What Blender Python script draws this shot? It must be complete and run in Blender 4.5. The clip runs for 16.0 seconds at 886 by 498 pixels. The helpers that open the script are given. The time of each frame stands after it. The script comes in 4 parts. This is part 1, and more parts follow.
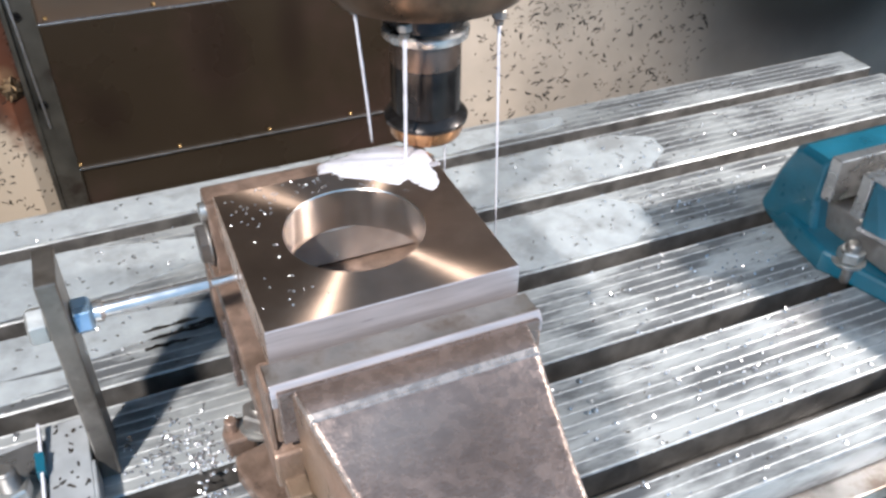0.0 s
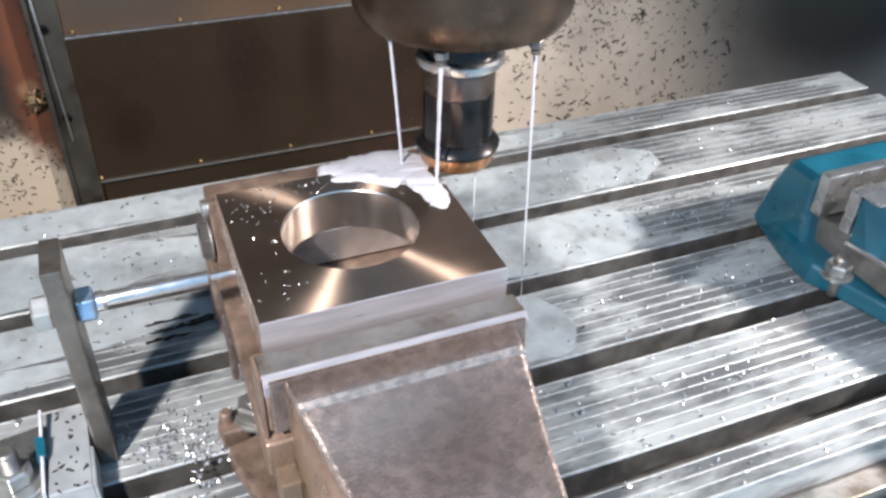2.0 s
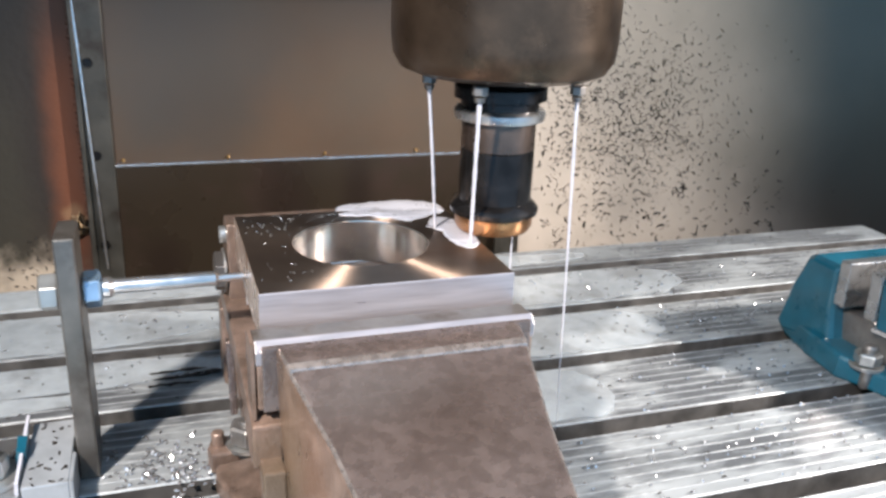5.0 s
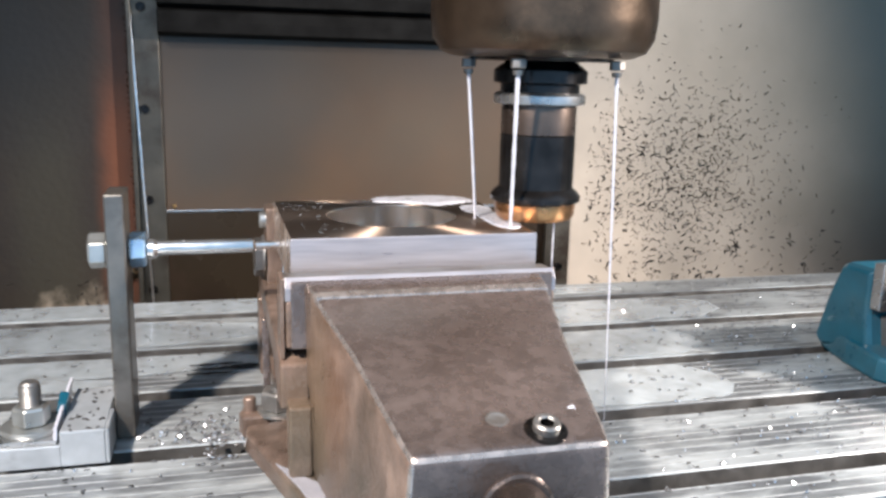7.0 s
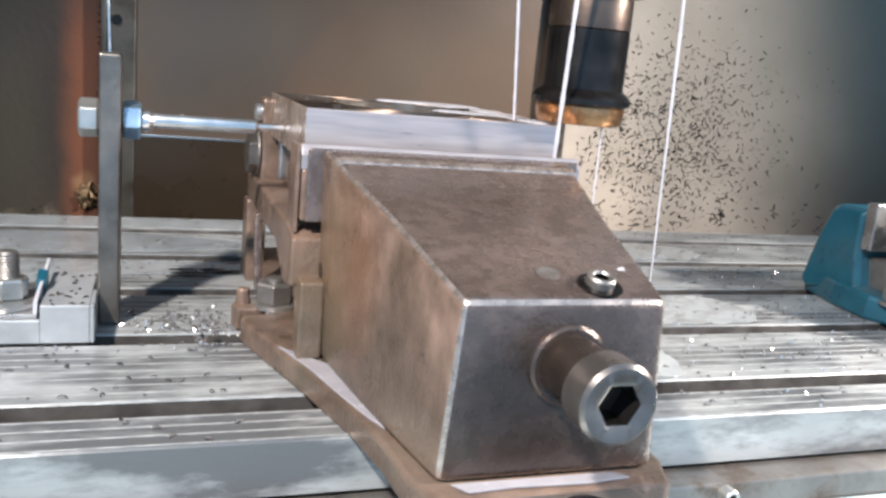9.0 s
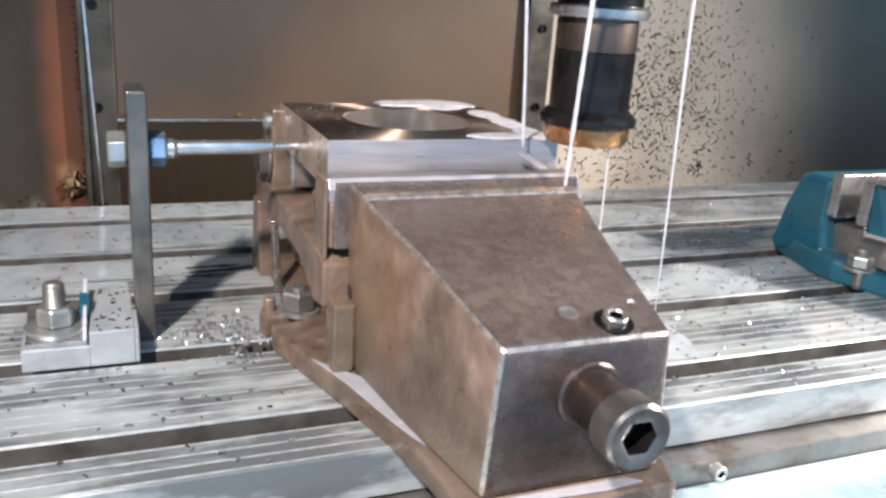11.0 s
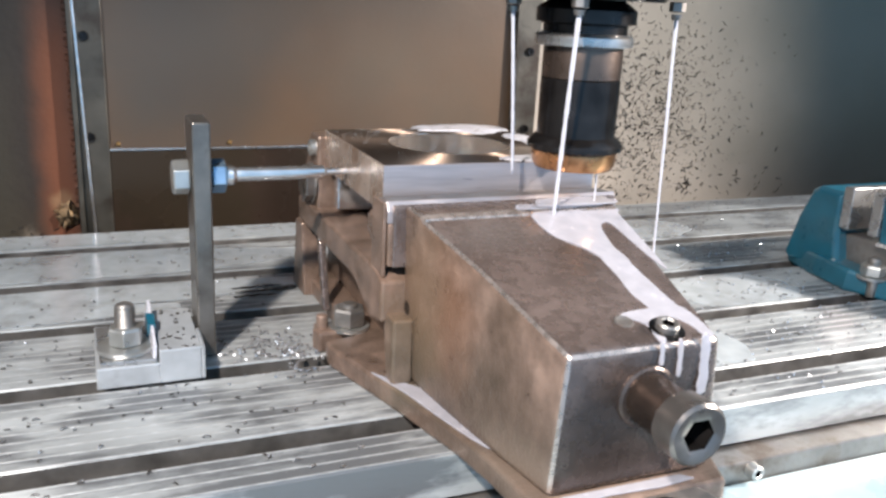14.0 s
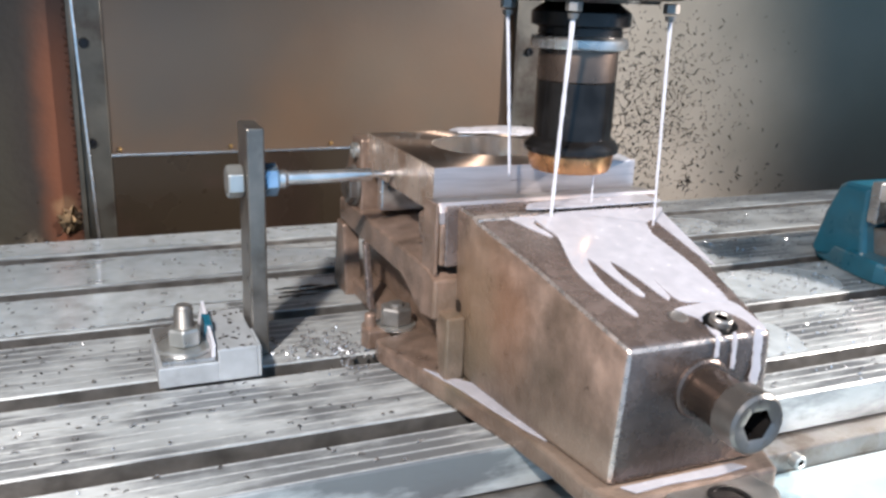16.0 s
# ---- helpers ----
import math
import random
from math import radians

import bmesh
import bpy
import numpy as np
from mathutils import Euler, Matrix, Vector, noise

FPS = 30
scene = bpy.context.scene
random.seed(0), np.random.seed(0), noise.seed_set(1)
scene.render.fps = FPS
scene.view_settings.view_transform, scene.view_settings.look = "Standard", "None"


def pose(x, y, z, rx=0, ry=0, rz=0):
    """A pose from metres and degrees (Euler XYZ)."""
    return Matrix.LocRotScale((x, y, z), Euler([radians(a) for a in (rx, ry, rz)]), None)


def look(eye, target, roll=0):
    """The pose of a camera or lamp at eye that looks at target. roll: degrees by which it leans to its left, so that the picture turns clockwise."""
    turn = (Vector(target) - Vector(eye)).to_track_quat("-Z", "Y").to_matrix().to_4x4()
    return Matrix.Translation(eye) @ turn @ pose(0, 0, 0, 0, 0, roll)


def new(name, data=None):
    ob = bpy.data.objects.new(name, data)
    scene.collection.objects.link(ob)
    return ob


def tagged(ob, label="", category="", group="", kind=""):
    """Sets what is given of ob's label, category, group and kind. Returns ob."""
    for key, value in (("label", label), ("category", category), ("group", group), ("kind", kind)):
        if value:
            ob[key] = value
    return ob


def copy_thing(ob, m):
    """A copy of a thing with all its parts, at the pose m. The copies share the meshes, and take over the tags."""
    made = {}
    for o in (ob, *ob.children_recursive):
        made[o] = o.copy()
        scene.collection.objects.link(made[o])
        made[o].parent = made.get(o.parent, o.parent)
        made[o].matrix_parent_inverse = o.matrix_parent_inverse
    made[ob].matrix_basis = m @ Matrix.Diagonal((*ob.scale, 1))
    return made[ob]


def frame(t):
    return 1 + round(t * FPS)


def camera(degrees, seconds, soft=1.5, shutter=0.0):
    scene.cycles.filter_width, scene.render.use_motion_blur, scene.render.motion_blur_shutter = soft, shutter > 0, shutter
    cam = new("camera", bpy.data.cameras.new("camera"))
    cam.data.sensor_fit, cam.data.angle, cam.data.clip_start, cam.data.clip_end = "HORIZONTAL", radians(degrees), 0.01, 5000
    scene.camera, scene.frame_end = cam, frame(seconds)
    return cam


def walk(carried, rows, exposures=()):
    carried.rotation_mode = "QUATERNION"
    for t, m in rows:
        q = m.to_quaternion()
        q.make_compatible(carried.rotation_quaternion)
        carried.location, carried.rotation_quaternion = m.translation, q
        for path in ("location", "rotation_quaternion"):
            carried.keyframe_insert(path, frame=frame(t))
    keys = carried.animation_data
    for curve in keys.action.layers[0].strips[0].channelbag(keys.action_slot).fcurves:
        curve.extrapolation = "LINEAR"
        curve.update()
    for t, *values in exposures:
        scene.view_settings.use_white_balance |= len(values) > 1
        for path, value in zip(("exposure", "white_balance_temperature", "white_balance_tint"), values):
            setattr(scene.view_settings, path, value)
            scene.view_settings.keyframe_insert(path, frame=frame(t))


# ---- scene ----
cam = camera(55.01, 16.0, soft=2.8, shutter=0.4)
PATH = [
    (0, (-0.0467, -0.4854, 0.4501), (0.3322, 0.3928, -0.2746), 0.52),
    (0.5, (-0.0468, -0.4798, 0.4503), (0.3284, 0.3984, -0.2763), 0.70),
    (1, (-0.0489, -0.4762, 0.4516), (0.3249, 0.4024, -0.2752), 0.83),
    (1.5, (-0.0507, -0.4739, 0.4523), (0.3234, 0.4078, -0.2706), 0.97),
    (2, (-0.0563, -0.4697, 0.4542), (0.3169, 0.4233, -0.2552), 1.53),
    (2.5, (-0.0589, -0.4680, 0.4498), (0.3220, 0.4417, -0.2339), 2.41),
    (3, (-0.0576, -0.4688, 0.4472), (0.3337, 0.4412, -0.2301), 2.55),
    (3.5, (-0.0562, -0.4687, 0.4481), (0.3435, 0.4329, -0.2356), 2.26),
    (4, (-0.0574, -0.4711, 0.4477), (0.4163, 0.4267, -0.1922), 3.65),
    (4.5, (-0.0576, -0.4807, 0.3896), (0.3507, 0.5099, -0.1507), 2.41),
    (4.7, (-0.0576, -0.4910, 0.3618), (0.3319, 0.5366, -0.1202), 2.33),
    (6.8, (-0.0458, -0.5030, 0.2357), (0.2743, 0.6252, -0.0184), 2.06),
    (7, (-0.0498, -0.5099, 0.2408), (0.2582, 0.6227, -0.0091), 1.47),
    (7.5, (-0.0447, -0.5096, 0.2363), (0.2282, 0.6350, 0.0009), 1.31),
    (8, (-0.0490, -0.5071, 0.2269), (0.2728, 0.6257, -0.0035), 1.48),
    (8.5, (-0.0706, -0.4763, 0.1955), (0.2929, 0.6385, -0.0600), 3.77),
    (9, (-0.0910, -0.4520, 0.1721), (0.3027, 0.6525, -0.0830), 5.36),
    (9.5, (-0.1097, -0.4307, 0.1865), (0.3236, 0.6457, -0.1194), 6.29),
    (10, (-0.1224, -0.4206, 0.2240), (0.3112, 0.6349, -0.1475), 4.87),
    (10.2, (-0.1231, -0.4239, 0.2341), (0.3114, 0.6305, -0.1393), 4.40),
    (12.3, (-0.1310, -0.4411, 0.2406), (0.3144, 0.6167, -0.1096), 3.36),
    (12.5, (-0.1313, -0.4412, 0.2421), (0.3138, 0.6169, -0.1078), 3.14),
    (13, (-0.1314, -0.4414, 0.2427), (0.3136, 0.6169, -0.1068), 3.04),
    (13.5, (-0.1310, -0.4414, 0.2426), (0.3162, 0.6166, -0.1047), 3.03),
    (14, (-0.1282, -0.4421, 0.2445), (0.3248, 0.6150, -0.0981), 2.97),
    (14.5, (-0.1280, -0.4414, 0.2460), (0.3251, 0.6147, -0.0997), 2.64),
    (15, (-0.1275, -0.4429, 0.2474), (0.3181, 0.6156, -0.1004), 2.29),
    (15.5, (-0.1265, -0.4452, 0.2484), (0.3199, 0.6141, -0.0961), 2.31),
    (16, (-0.1255, -0.4460, 0.2484), (0.3209, 0.6131, -0.0966), 2.19),
]
walk(cam, [(t, look(e, g, r)) for t, e, g, r in PATH], exposures=[(0, .24, 6250, 9), (1.5, .25, 6250, 9), (4.5, .31, 6400, 10), (7, .35, 6500, 10), (10, .36, 6550, 10), (13, .40, 6550, 10), (16, .42, 6450, 10)])

# Where the machine table has moved to, in x and y, by the clock.
TABLE = [(0, 0.0000, 0.0000), (0.5, -0.0053, 0.0105), (1, -0.0094, 0.0202), (1.5, -0.0112, 0.0287), (2, -0.0114, 0.0365), (2.5, -0.0112, 0.0437),
         (3, -0.0111, 0.0511), (3.5, -0.0107, 0.0588), (4, -0.0101, 0.0673), (4.5, -0.0095, 0.0762), (4.7, -0.0093, 0.0798), (6.8, -0.0071, 0.1168),
         (7, -0.0069, 0.1203), (7.5, -0.0068, 0.1289), (8, -0.0072, 0.1377), (8.5, -0.0085, 0.1465), (9, -0.0092, 0.1549), (9.5, -0.0081, 0.1628),
         (10, -0.0063, 0.1698), (10.2, -0.0051, 0.1721), (10.7, -.0035, .1790), (11.2, .0015, .1850), (12.3, 0.0135, 0.1893), (12.5, 0.0160, 0.1904),
         (13, 0.0240, 0.1917), (13.5, 0.0327, 0.1922), (14, 0.0415, 0.1923), (14.5, 0.0502, 0.1923), (15, 0.0591, 0.1921), (15.5, 0.0678, 0.1917),
         (16, 0.0763, 0.1912)]

# ---- light: cool daylight of the workshop through the open front, two warm work lamps on the machine ----
w = bpy.data.worlds.new("workshop")
scene.world = w
w.use_nodes = True
w.node_tree.nodes["Background"].inputs[0].default_value = (0.36, 0.65, 1.0, 1)
w.node_tree.nodes["Background"].inputs[1].default_value = 0.80


def lamp(name, eye, target, power, colour, cone, blend):
    """A hooded work lamp on the machine."""
    d = bpy.data.lights.new(name, "SPOT")
    d.shadow_soft_size, d.energy, d.color = .035, power, colour
    d.spot_size, d.spot_blend = radians(cone), blend
    ob = new(name, d)
    ob.matrix_world = look(eye, target)
    return ob


lamp("work_lamp_right", (1.15, -.42, .58), (.22, .0, .03), 100, (1, .89, .80), 98, .9)
lamp("work_lamp_left", (-.52, -.62, .86), (-.02, -.02, .0), 96, (1, .89, .80), 66, 1.0)


# ---- materials ----
def mat(name, colour, rough=.5, metal=0.0, vary=.25, scale=40, bump=.1, bump_scale=300, second=None, second_scale=8,
        second_at=(.5, .65), aniso=0.0, coat=0.0, stretch=(1, 1, 1), rough_vary=.15):
    """Base colour broken by fine grain, and a second colour in patches."""
    m = bpy.data.materials.new(name)
    m.use_nodes = True
    nt = m.node_tree
    b = nt.nodes["Principled BSDF"]
    N, L = nt.nodes.new, nt.links.new
    co = N("ShaderNodeTexCoord")
    mp = N("ShaderNodeMapping")
    mp.inputs["Scale"].default_value = stretch
    L(co.outputs["Object"], mp.inputs["Vector"])
    n1 = N("ShaderNodeTexNoise")
    n1.inputs["Scale"].default_value, n1.inputs["Detail"].default_value = scale, 6
    L(mp.outputs[0], n1.inputs["Vector"])
    r1 = N("ShaderNodeValToRGB")
    r1.color_ramp.elements[0].position, r1.color_ramp.elements[1].position = .3, .7
    r1.color_ramp.elements[0].color = (*[c * (1 - vary) for c in colour], 1)
    r1.color_ramp.elements[1].color = (*[min(1, c * (1 + vary)) for c in colour], 1)
    L(n1.outputs["Fac"], r1.inputs[0])
    out = r1.outputs[0]
    if second:
        n2 = N("ShaderNodeTexNoise")
        n2.inputs["Scale"].default_value, n2.inputs["Detail"].default_value = second_scale, 8
        n2.inputs["Roughness"].default_value = .65
        L(mp.outputs[0], n2.inputs["Vector"])
        r2 = N("ShaderNodeValToRGB")
        r2.color_ramp.elements[0].position, r2.color_ramp.elements[1].position = second_at
        L(n2.outputs["Fac"], r2.inputs[0])
        mx = N("ShaderNodeMixRGB")
        mx.inputs[2].default_value = (*second, 1)
        L(r2.outputs[0], mx.inputs[0])
        L(out, mx.inputs[1])
        out = mx.outputs[0]
    L(out, b.inputs["Base Color"])
    b.inputs["Metallic"].default_value = metal
    b.inputs["Anisotropic"].default_value = aniso
    b.inputs["Coat Weight"].default_value = coat
    b.inputs["Coat Roughness"].default_value = .08
    mr = N("ShaderNodeMapRange")
    mr.inputs["To Min"].default_value, mr.inputs["To Max"].default_value = max(.03, rough - rough_vary), min(1, rough + rough_vary)
    L(n1.outputs["Fac"], mr.inputs["Value"])
    L(mr.outputs[0], b.inputs["Roughness"])
    n3 = N("ShaderNodeTexNoise")
    n3.inputs["Scale"].default_value, n3.inputs["Detail"].default_value = bump_scale, 4
    L(mp.outputs[0], n3.inputs["Vector"])
    bp = N("ShaderNodeBump")
    bp.inputs["Strength"].default_value, bp.inputs["Distance"].default_value = bump, .002
    L(n3.outputs["Fac"], bp.inputs["Height"])
    L(bp.outputs[0], b.inputs["Normal"])
    return m


def ragged_patch(m, colour, centre, radii, soft=.5, wobble=.35, wscale=9, strength=1.0):
    """A patch of another colour with a ragged edge round a place on a surface, laid over the material's base colour."""
    nt = m.node_tree
    N, L = nt.nodes.new, nt.links.new
    b = nt.nodes["Principled BSDF"]
    src = b.inputs["Base Color"].links[0].from_socket
    co = N("ShaderNodeTexCoord")
    mp = N("ShaderNodeMapping")
    mp.vector_type = "TEXTURE"
    mp.inputs["Location"].default_value, mp.inputs["Scale"].default_value = centre, radii
    L(co.outputs["Object"], mp.inputs["Vector"])
    ln = N("ShaderNodeVectorMath")
    ln.operation = "LENGTH"
    L(mp.outputs[0], ln.inputs[0])
    no = N("ShaderNodeTexNoise")
    no.inputs["Scale"].default_value, no.inputs["Detail"].default_value = wscale, 7
    L(co.outputs["Object"], no.inputs["Vector"])
    ad = N("ShaderNodeMath")
    ad.operation = "MULTIPLY_ADD"
    ad.inputs[1].default_value = wobble * 2
    L(no.outputs["Fac"], ad.inputs[0])
    L(ln.outputs["Value"], ad.inputs[2])
    mr = N("ShaderNodeMapRange")
    mr.interpolation_type = "SMOOTHSTEP"
    mr.inputs["From Min"].default_value, mr.inputs["From Max"].default_value = 1 + wobble - soft, 1 + wobble + soft
    mr.inputs["To Min"].default_value, mr.inputs["To Max"].default_value = strength, 0
    L(ad.outputs[0], mr.inputs["Value"])
    mx = N("ShaderNodeMixRGB")
    mx.inputs[2].default_value = (*colour, 1)
    L(mr.outputs[0], mx.inputs[0])
    L(src, mx.inputs[1])
    L(mx.outputs[0], b.inputs["Base Color"])
    return m


STEEL = mat("ground_steel", (.52, .52, .52), .28, .9, .18, 60, .06)
STEEL_DULL = mat("dull_steel", (.30, .29, .28), .42, .8, .3, 50, .12, second=(.16, .13, .11), second_scale=25)
POST_STEEL = mat("dark_bar_steel", (.20, .185, .168), .33, .8, .3, 45, .1, second=(.12, .105, .09), second_scale=22)
STEEL_BRIGHT = mat("bright_steel", (.68, .68, .69), .22, .9, .12, 90, .05)
TABLE_TOP = mat("worn_table_steel", (.39, .42, .435), .34, .25, .3, 30, .14, 240, second=(.135, .145, .155), second_scale=24,
                second_at=(.44, .56), stretch=(.32, 1, 1), rough_vary=.14)
RIDGE = mat("bare_ridge_steel", (.44, .46, .47), .42, .5, .25, 120, .08)
# a darker tone for the faces down inside the table slots
SLOT = mat("dark_slot_steel", (.16, .155, .15), .4, .6, .4, 50, .2)
CAST = mat("worn_cast_iron", (.24, .190, .174), .27, .7, .24, 130, .2, 460, second=(.175, .134, .118), second_scale=30,
           second_at=(.38, .78), rough_vary=.16)
WORN = mat("edge_worn_bare", (.42, .37, .345), .28, .75, .3, 160, .1)
CAST_SIDE = mat("rusty_cast_iron", (.232, .165, .133), .33, .34, .40, 75, .35, 380, second=(.115, .082, .062), second_scale=34,
                second_at=(.40, .70), stretch=(1, 1, .85))
PLATE_SIDE = mat("machined_face", (.43, .40, .415), .34, .65, .12, 150, .05, stretch=(.2, 1, 3))
PLATE_TOP = mat("turned_plate_face", (.36, .275, .222), .39, .95, .08, 70, .01, aniso=1.0, rough_vary=.02)
PLATE_EDGE = mat("oily_plate_edge", (.50, .415, .36), .28, .6, .2, 60, .06, second=(.30, .21, .16), second_scale=30)
BORE = mat("bored_steel", (.70, .65, .61), .17, .95, .35, 60, .03, stretch=(1, 1, .06))
COLLAR = mat("dark_turned_steel", (.19, .175, .165), .3, .8, .25, 60, .06)
SLEEVE = mat("dark_bronze_steel", (.12, .09, .075), .28, .8, .35, 40, .06)
BLACK_STEEL = mat("blackened_steel", (.030, .028, .028), .22, .75, .4, 60, .04)
GOLD = mat("coated_carbide", (.48, .25, .12), .25, .9, .25, 80, .05)
NOSE = mat("oily_spindle_steel", (.080, .055, .038), .3, .75, .45, 28, .08, second=(.22, .14, .09), second_scale=16, second_at=(.55, .8))
BLUE = mat("blue_enamel", (.008, .085, .135), .32, 0, .25, 30, .08, 200, second=(.02, .085, .12), second_scale=20, second_at=(.55, .75), coat=.4)
BLUE_NUT = mat("blue_zinc_nut", (.30, .45, .62), .3, .8, .2, 60, .05)
PANEL = mat("brown_sheet_metal", (.122, .078, .050), .36, .35, .16, 5, .05, 160, second=(.10, .08, .058), second_scale=4, second_at=(.4, .75), rough_vary=.08)
PANEL_LOW = mat("dark_brown_sheet_metal", (.041, .030, .020), .28, .4, .16, 6, .05, 160, second=(.06, .038, .03), second_scale=5, rough_vary=.08)
RUST = mat("rusted_sheet_metal", (.036, .026, .017), .7, .05, .4, 9, .3, 120, second=(.020, .015, .012), second_scale=5, second_at=(.45, .6))
CREAM = mat("cream_wall_paint", (.46, .40, .34), .5, 0, .1, 14, .08, 200, second=(.35, .31, .265), second_scale=6, second_at=(.45, .8))
POST = mat("grey_post_steel", (.074, .070, .060), .4, .5, .35, 22, .12, second=(.035, .026, .02), second_scale=18)
DARK = mat("black_rubber", (.010, .010, .010), .85, 0, .4, 40, .2)
CHIP = mat("steel_chip", (.66, .67, .70), .25, .85, .3, 200, .02)
CHIP_DARK = mat("oily_chip", (.02, .017, .015), .7, 0, .5, 200, .02)
FOAM = mat("milky_coolant", (.52, .53, .59), .3, 0, .05, 90, .08, 400, coat=.3)
FLOW = mat("running_milky_coolant", (.385, .385, .43), .22, 0, .10, 120, .06, 300, coat=.5, second=(.33, .33, .37), second_scale=45, second_at=(.4, .75))
FILM = mat("thin_milky_coolant", (.60, .66, .70), .16, .2, .12, 60, .05, 200, coat=.6, second=(.42, .45, .47), second_scale=20)
TRAY = mat("pale_blue_tray", (.34, .45, .49), .3, .1, .15, 25, .08, second=(.25, .34, .37), second_scale=12, coat=.3)
HOUSING = mat("machine_grey_paint", (.30, .30, .285), .5, 0, .15, 10, .05)
BLOCK = mat("grey_aluminium", (.40, .43, .46), .38, .35, .2, 40, .12, second=(.30, .32, .34), second_scale=30)
ZINC = mat("zinc_plating", (.50, .51, .50), .33, .85, .2, 50, .08)
SEALANT = mat("aged_sealing_foam", (.36, .24, .13), .8, 0, .4, 160, .5, 500, second=(.16, .09, .05), second_scale=90)
BRASS = mat("brass_rivet", (.55, .36, .16), .3, .9, .2, 50, .02)
DARK.node_tree.nodes["Principled BSDF"].inputs["Specular IOR Level"].default_value = .08
# thin coolant lets some of the metal show through
FLOW.node_tree.nodes["Principled BSDF"].inputs["Alpha"].default_value = .84
FILM.node_tree.nodes["Principled BSDF"].inputs["Alpha"].default_value = .68
_nt = PLATE_TOP.node_tree
_tg = _nt.nodes.new("ShaderNodeTangent")
_tg.direction_type, _tg.axis = "RADIAL", "Z"
_nt.nodes["Principled BSDF"].inputs["Anisotropic Rotation"].default_value = .25
_nt.links.new(_tg.outputs[0], _nt.nodes["Principled BSDF"].inputs["Tangent"])
# grime, rust, old splashes and plain darker areas with a shape of their own
for cx, rx, cz, rz in ((.087, .03, 0.0, .075), (.184, .018, .005, .06), (-.06, .022, -.06, .03)):
    ragged_patch(PANEL_LOW, (.03, .02, .015), (cx, .55, cz), (rx, 1, rz), .75, .2, 12, .8)
ragged_patch(PANEL, (.065, .068, .066), (-.02, .55, .2), (.1, 1, .13), .6, .4, 10, .6)
# a darker band across the upper part of the brown panel
ragged_patch(PANEL, (.035, .03, .026), (.1, .55, .33), (.5, 1, .10), .8, .2, 8, .8)
# oil round the vise screw; the dark colour also carries the front's shade
ragged_patch(CAST, (.045, .036, .032), (.07, -.33, .045), (.055, .03, .045), .7, .4, 45, .8)
ragged_patch(CAST_SIDE, (.07, .055, .04), (0, -.26, .028), (.3, .07, .03), .6, .5, 40, .6)
ragged_patch(CAST_SIDE, (.28, .135, .07), (0, -.21, .07), (.3, .035, .035), .7, .5, 35, .45)
ragged_patch(CAST_SIDE, (.17, .175, .125), (0, -.195, .055), (.3, .022, .05), .8, .6, 50, .3)
ragged_patch(CAST_SIDE, (.34, .27, .22), (0, -.300, .02), (.3, .03, .012), .8, .6, 60, .5)
ragged_patch(CAST, (.30, .27, .26), (.05, -.215, .115), (.03, .018, .03), .9, .6, 40, .5)
ragged_patch(CAST, (.10, .072, .06), (.075, -.235, .11), (.03, .025, .03), .9, .6, 40, .55)
ragged_patch(RUST, (.034, .030, .020), (-.235, .55, .02), (.035, 1, .2), .6, .4, 14, .8)
ragged_patch(RUST, (.15, .048, .020), (-.158, .55, .1), (.018, 1, .3), .8, .5, 22, .85)
# the left panel turns darker towards its top
ragged_patch(RUST, (.012, .012, .012), (-.27, .55, .30), (.16, 1, .13), .6, .5, 10, .9)
ragged_patch(RUST, (.50, .42, .33), (-.2, .55, -.17), (.08, 1, .12), .2, .5, 26, .95)
ragged_patch(RUST, (.30, .19, .10), (-.157, .55, .005), (.012, 1, .014), .4, .5, 60, .45)
# the cream panel turns darker at its right end and upper right
ragged_patch(CREAM, (.055, .042, .034), (1.06, .55, -.02), (.27, 1, .17), .55, .25, 5, .95)
ragged_patch(CREAM, (.12, .112, .082), (.98, .55, .31), (.52, 1, .29), .7, .3, 5, .85)


# ---- builders ----
def part(name, bm, material, parent=None, label=""):
    me = bpy.data.meshes.new(name)
    bm.normal_update()
    bm.to_mesh(me)
    bm.free()
    for m in (material if isinstance(material, (list, tuple)) else [material]):
        me.materials.append(m)
    ob = new(name, me)
    if parent:
        ob.parent = parent
    if label:
        ob["label"] = label
    return ob


def soften(bm, width, segments=2, angle=40):
    if width <= 0:
        return bm
    edges = [e for e in bm.edges if e.is_manifold and e.calc_face_angle(0) > radians(angle)]
    bmesh.ops.bevel(bm, geom=edges, offset=width, segments=segments, affect="EDGES", profile=.5, clamp_overlap=True)
    return bm


def shade(bm):
    for f in bm.faces:
        f.smooth = True
    for e in bm.edges:
        if e.is_manifold and e.calc_face_angle(0) > radians(35):
            e.smooth = False
    return bm


def block(x0, x1, y0, y1, z0, z1, bevel=.001, bm=None):
    b = bmesh.new()
    bmesh.ops.create_cube(b, size=1)
    for v in b.verts:
        v.co = ((x0 + x1) / 2 + v.co.x * (x1 - x0), (y0 + y1) / 2 + v.co.y * (y1 - y0), (z0 + z1) / 2 + v.co.z * (z1 - z0))
    soften(b, bevel)
    return merge(bm, b)


def merge(bm, b):
    if bm is None:
        return b
    me = bpy.data.meshes.new("merge")
    b.to_mesh(me)
    b.free()
    bm.from_mesh(me)
    bpy.data.meshes.remove(me)
    return bm


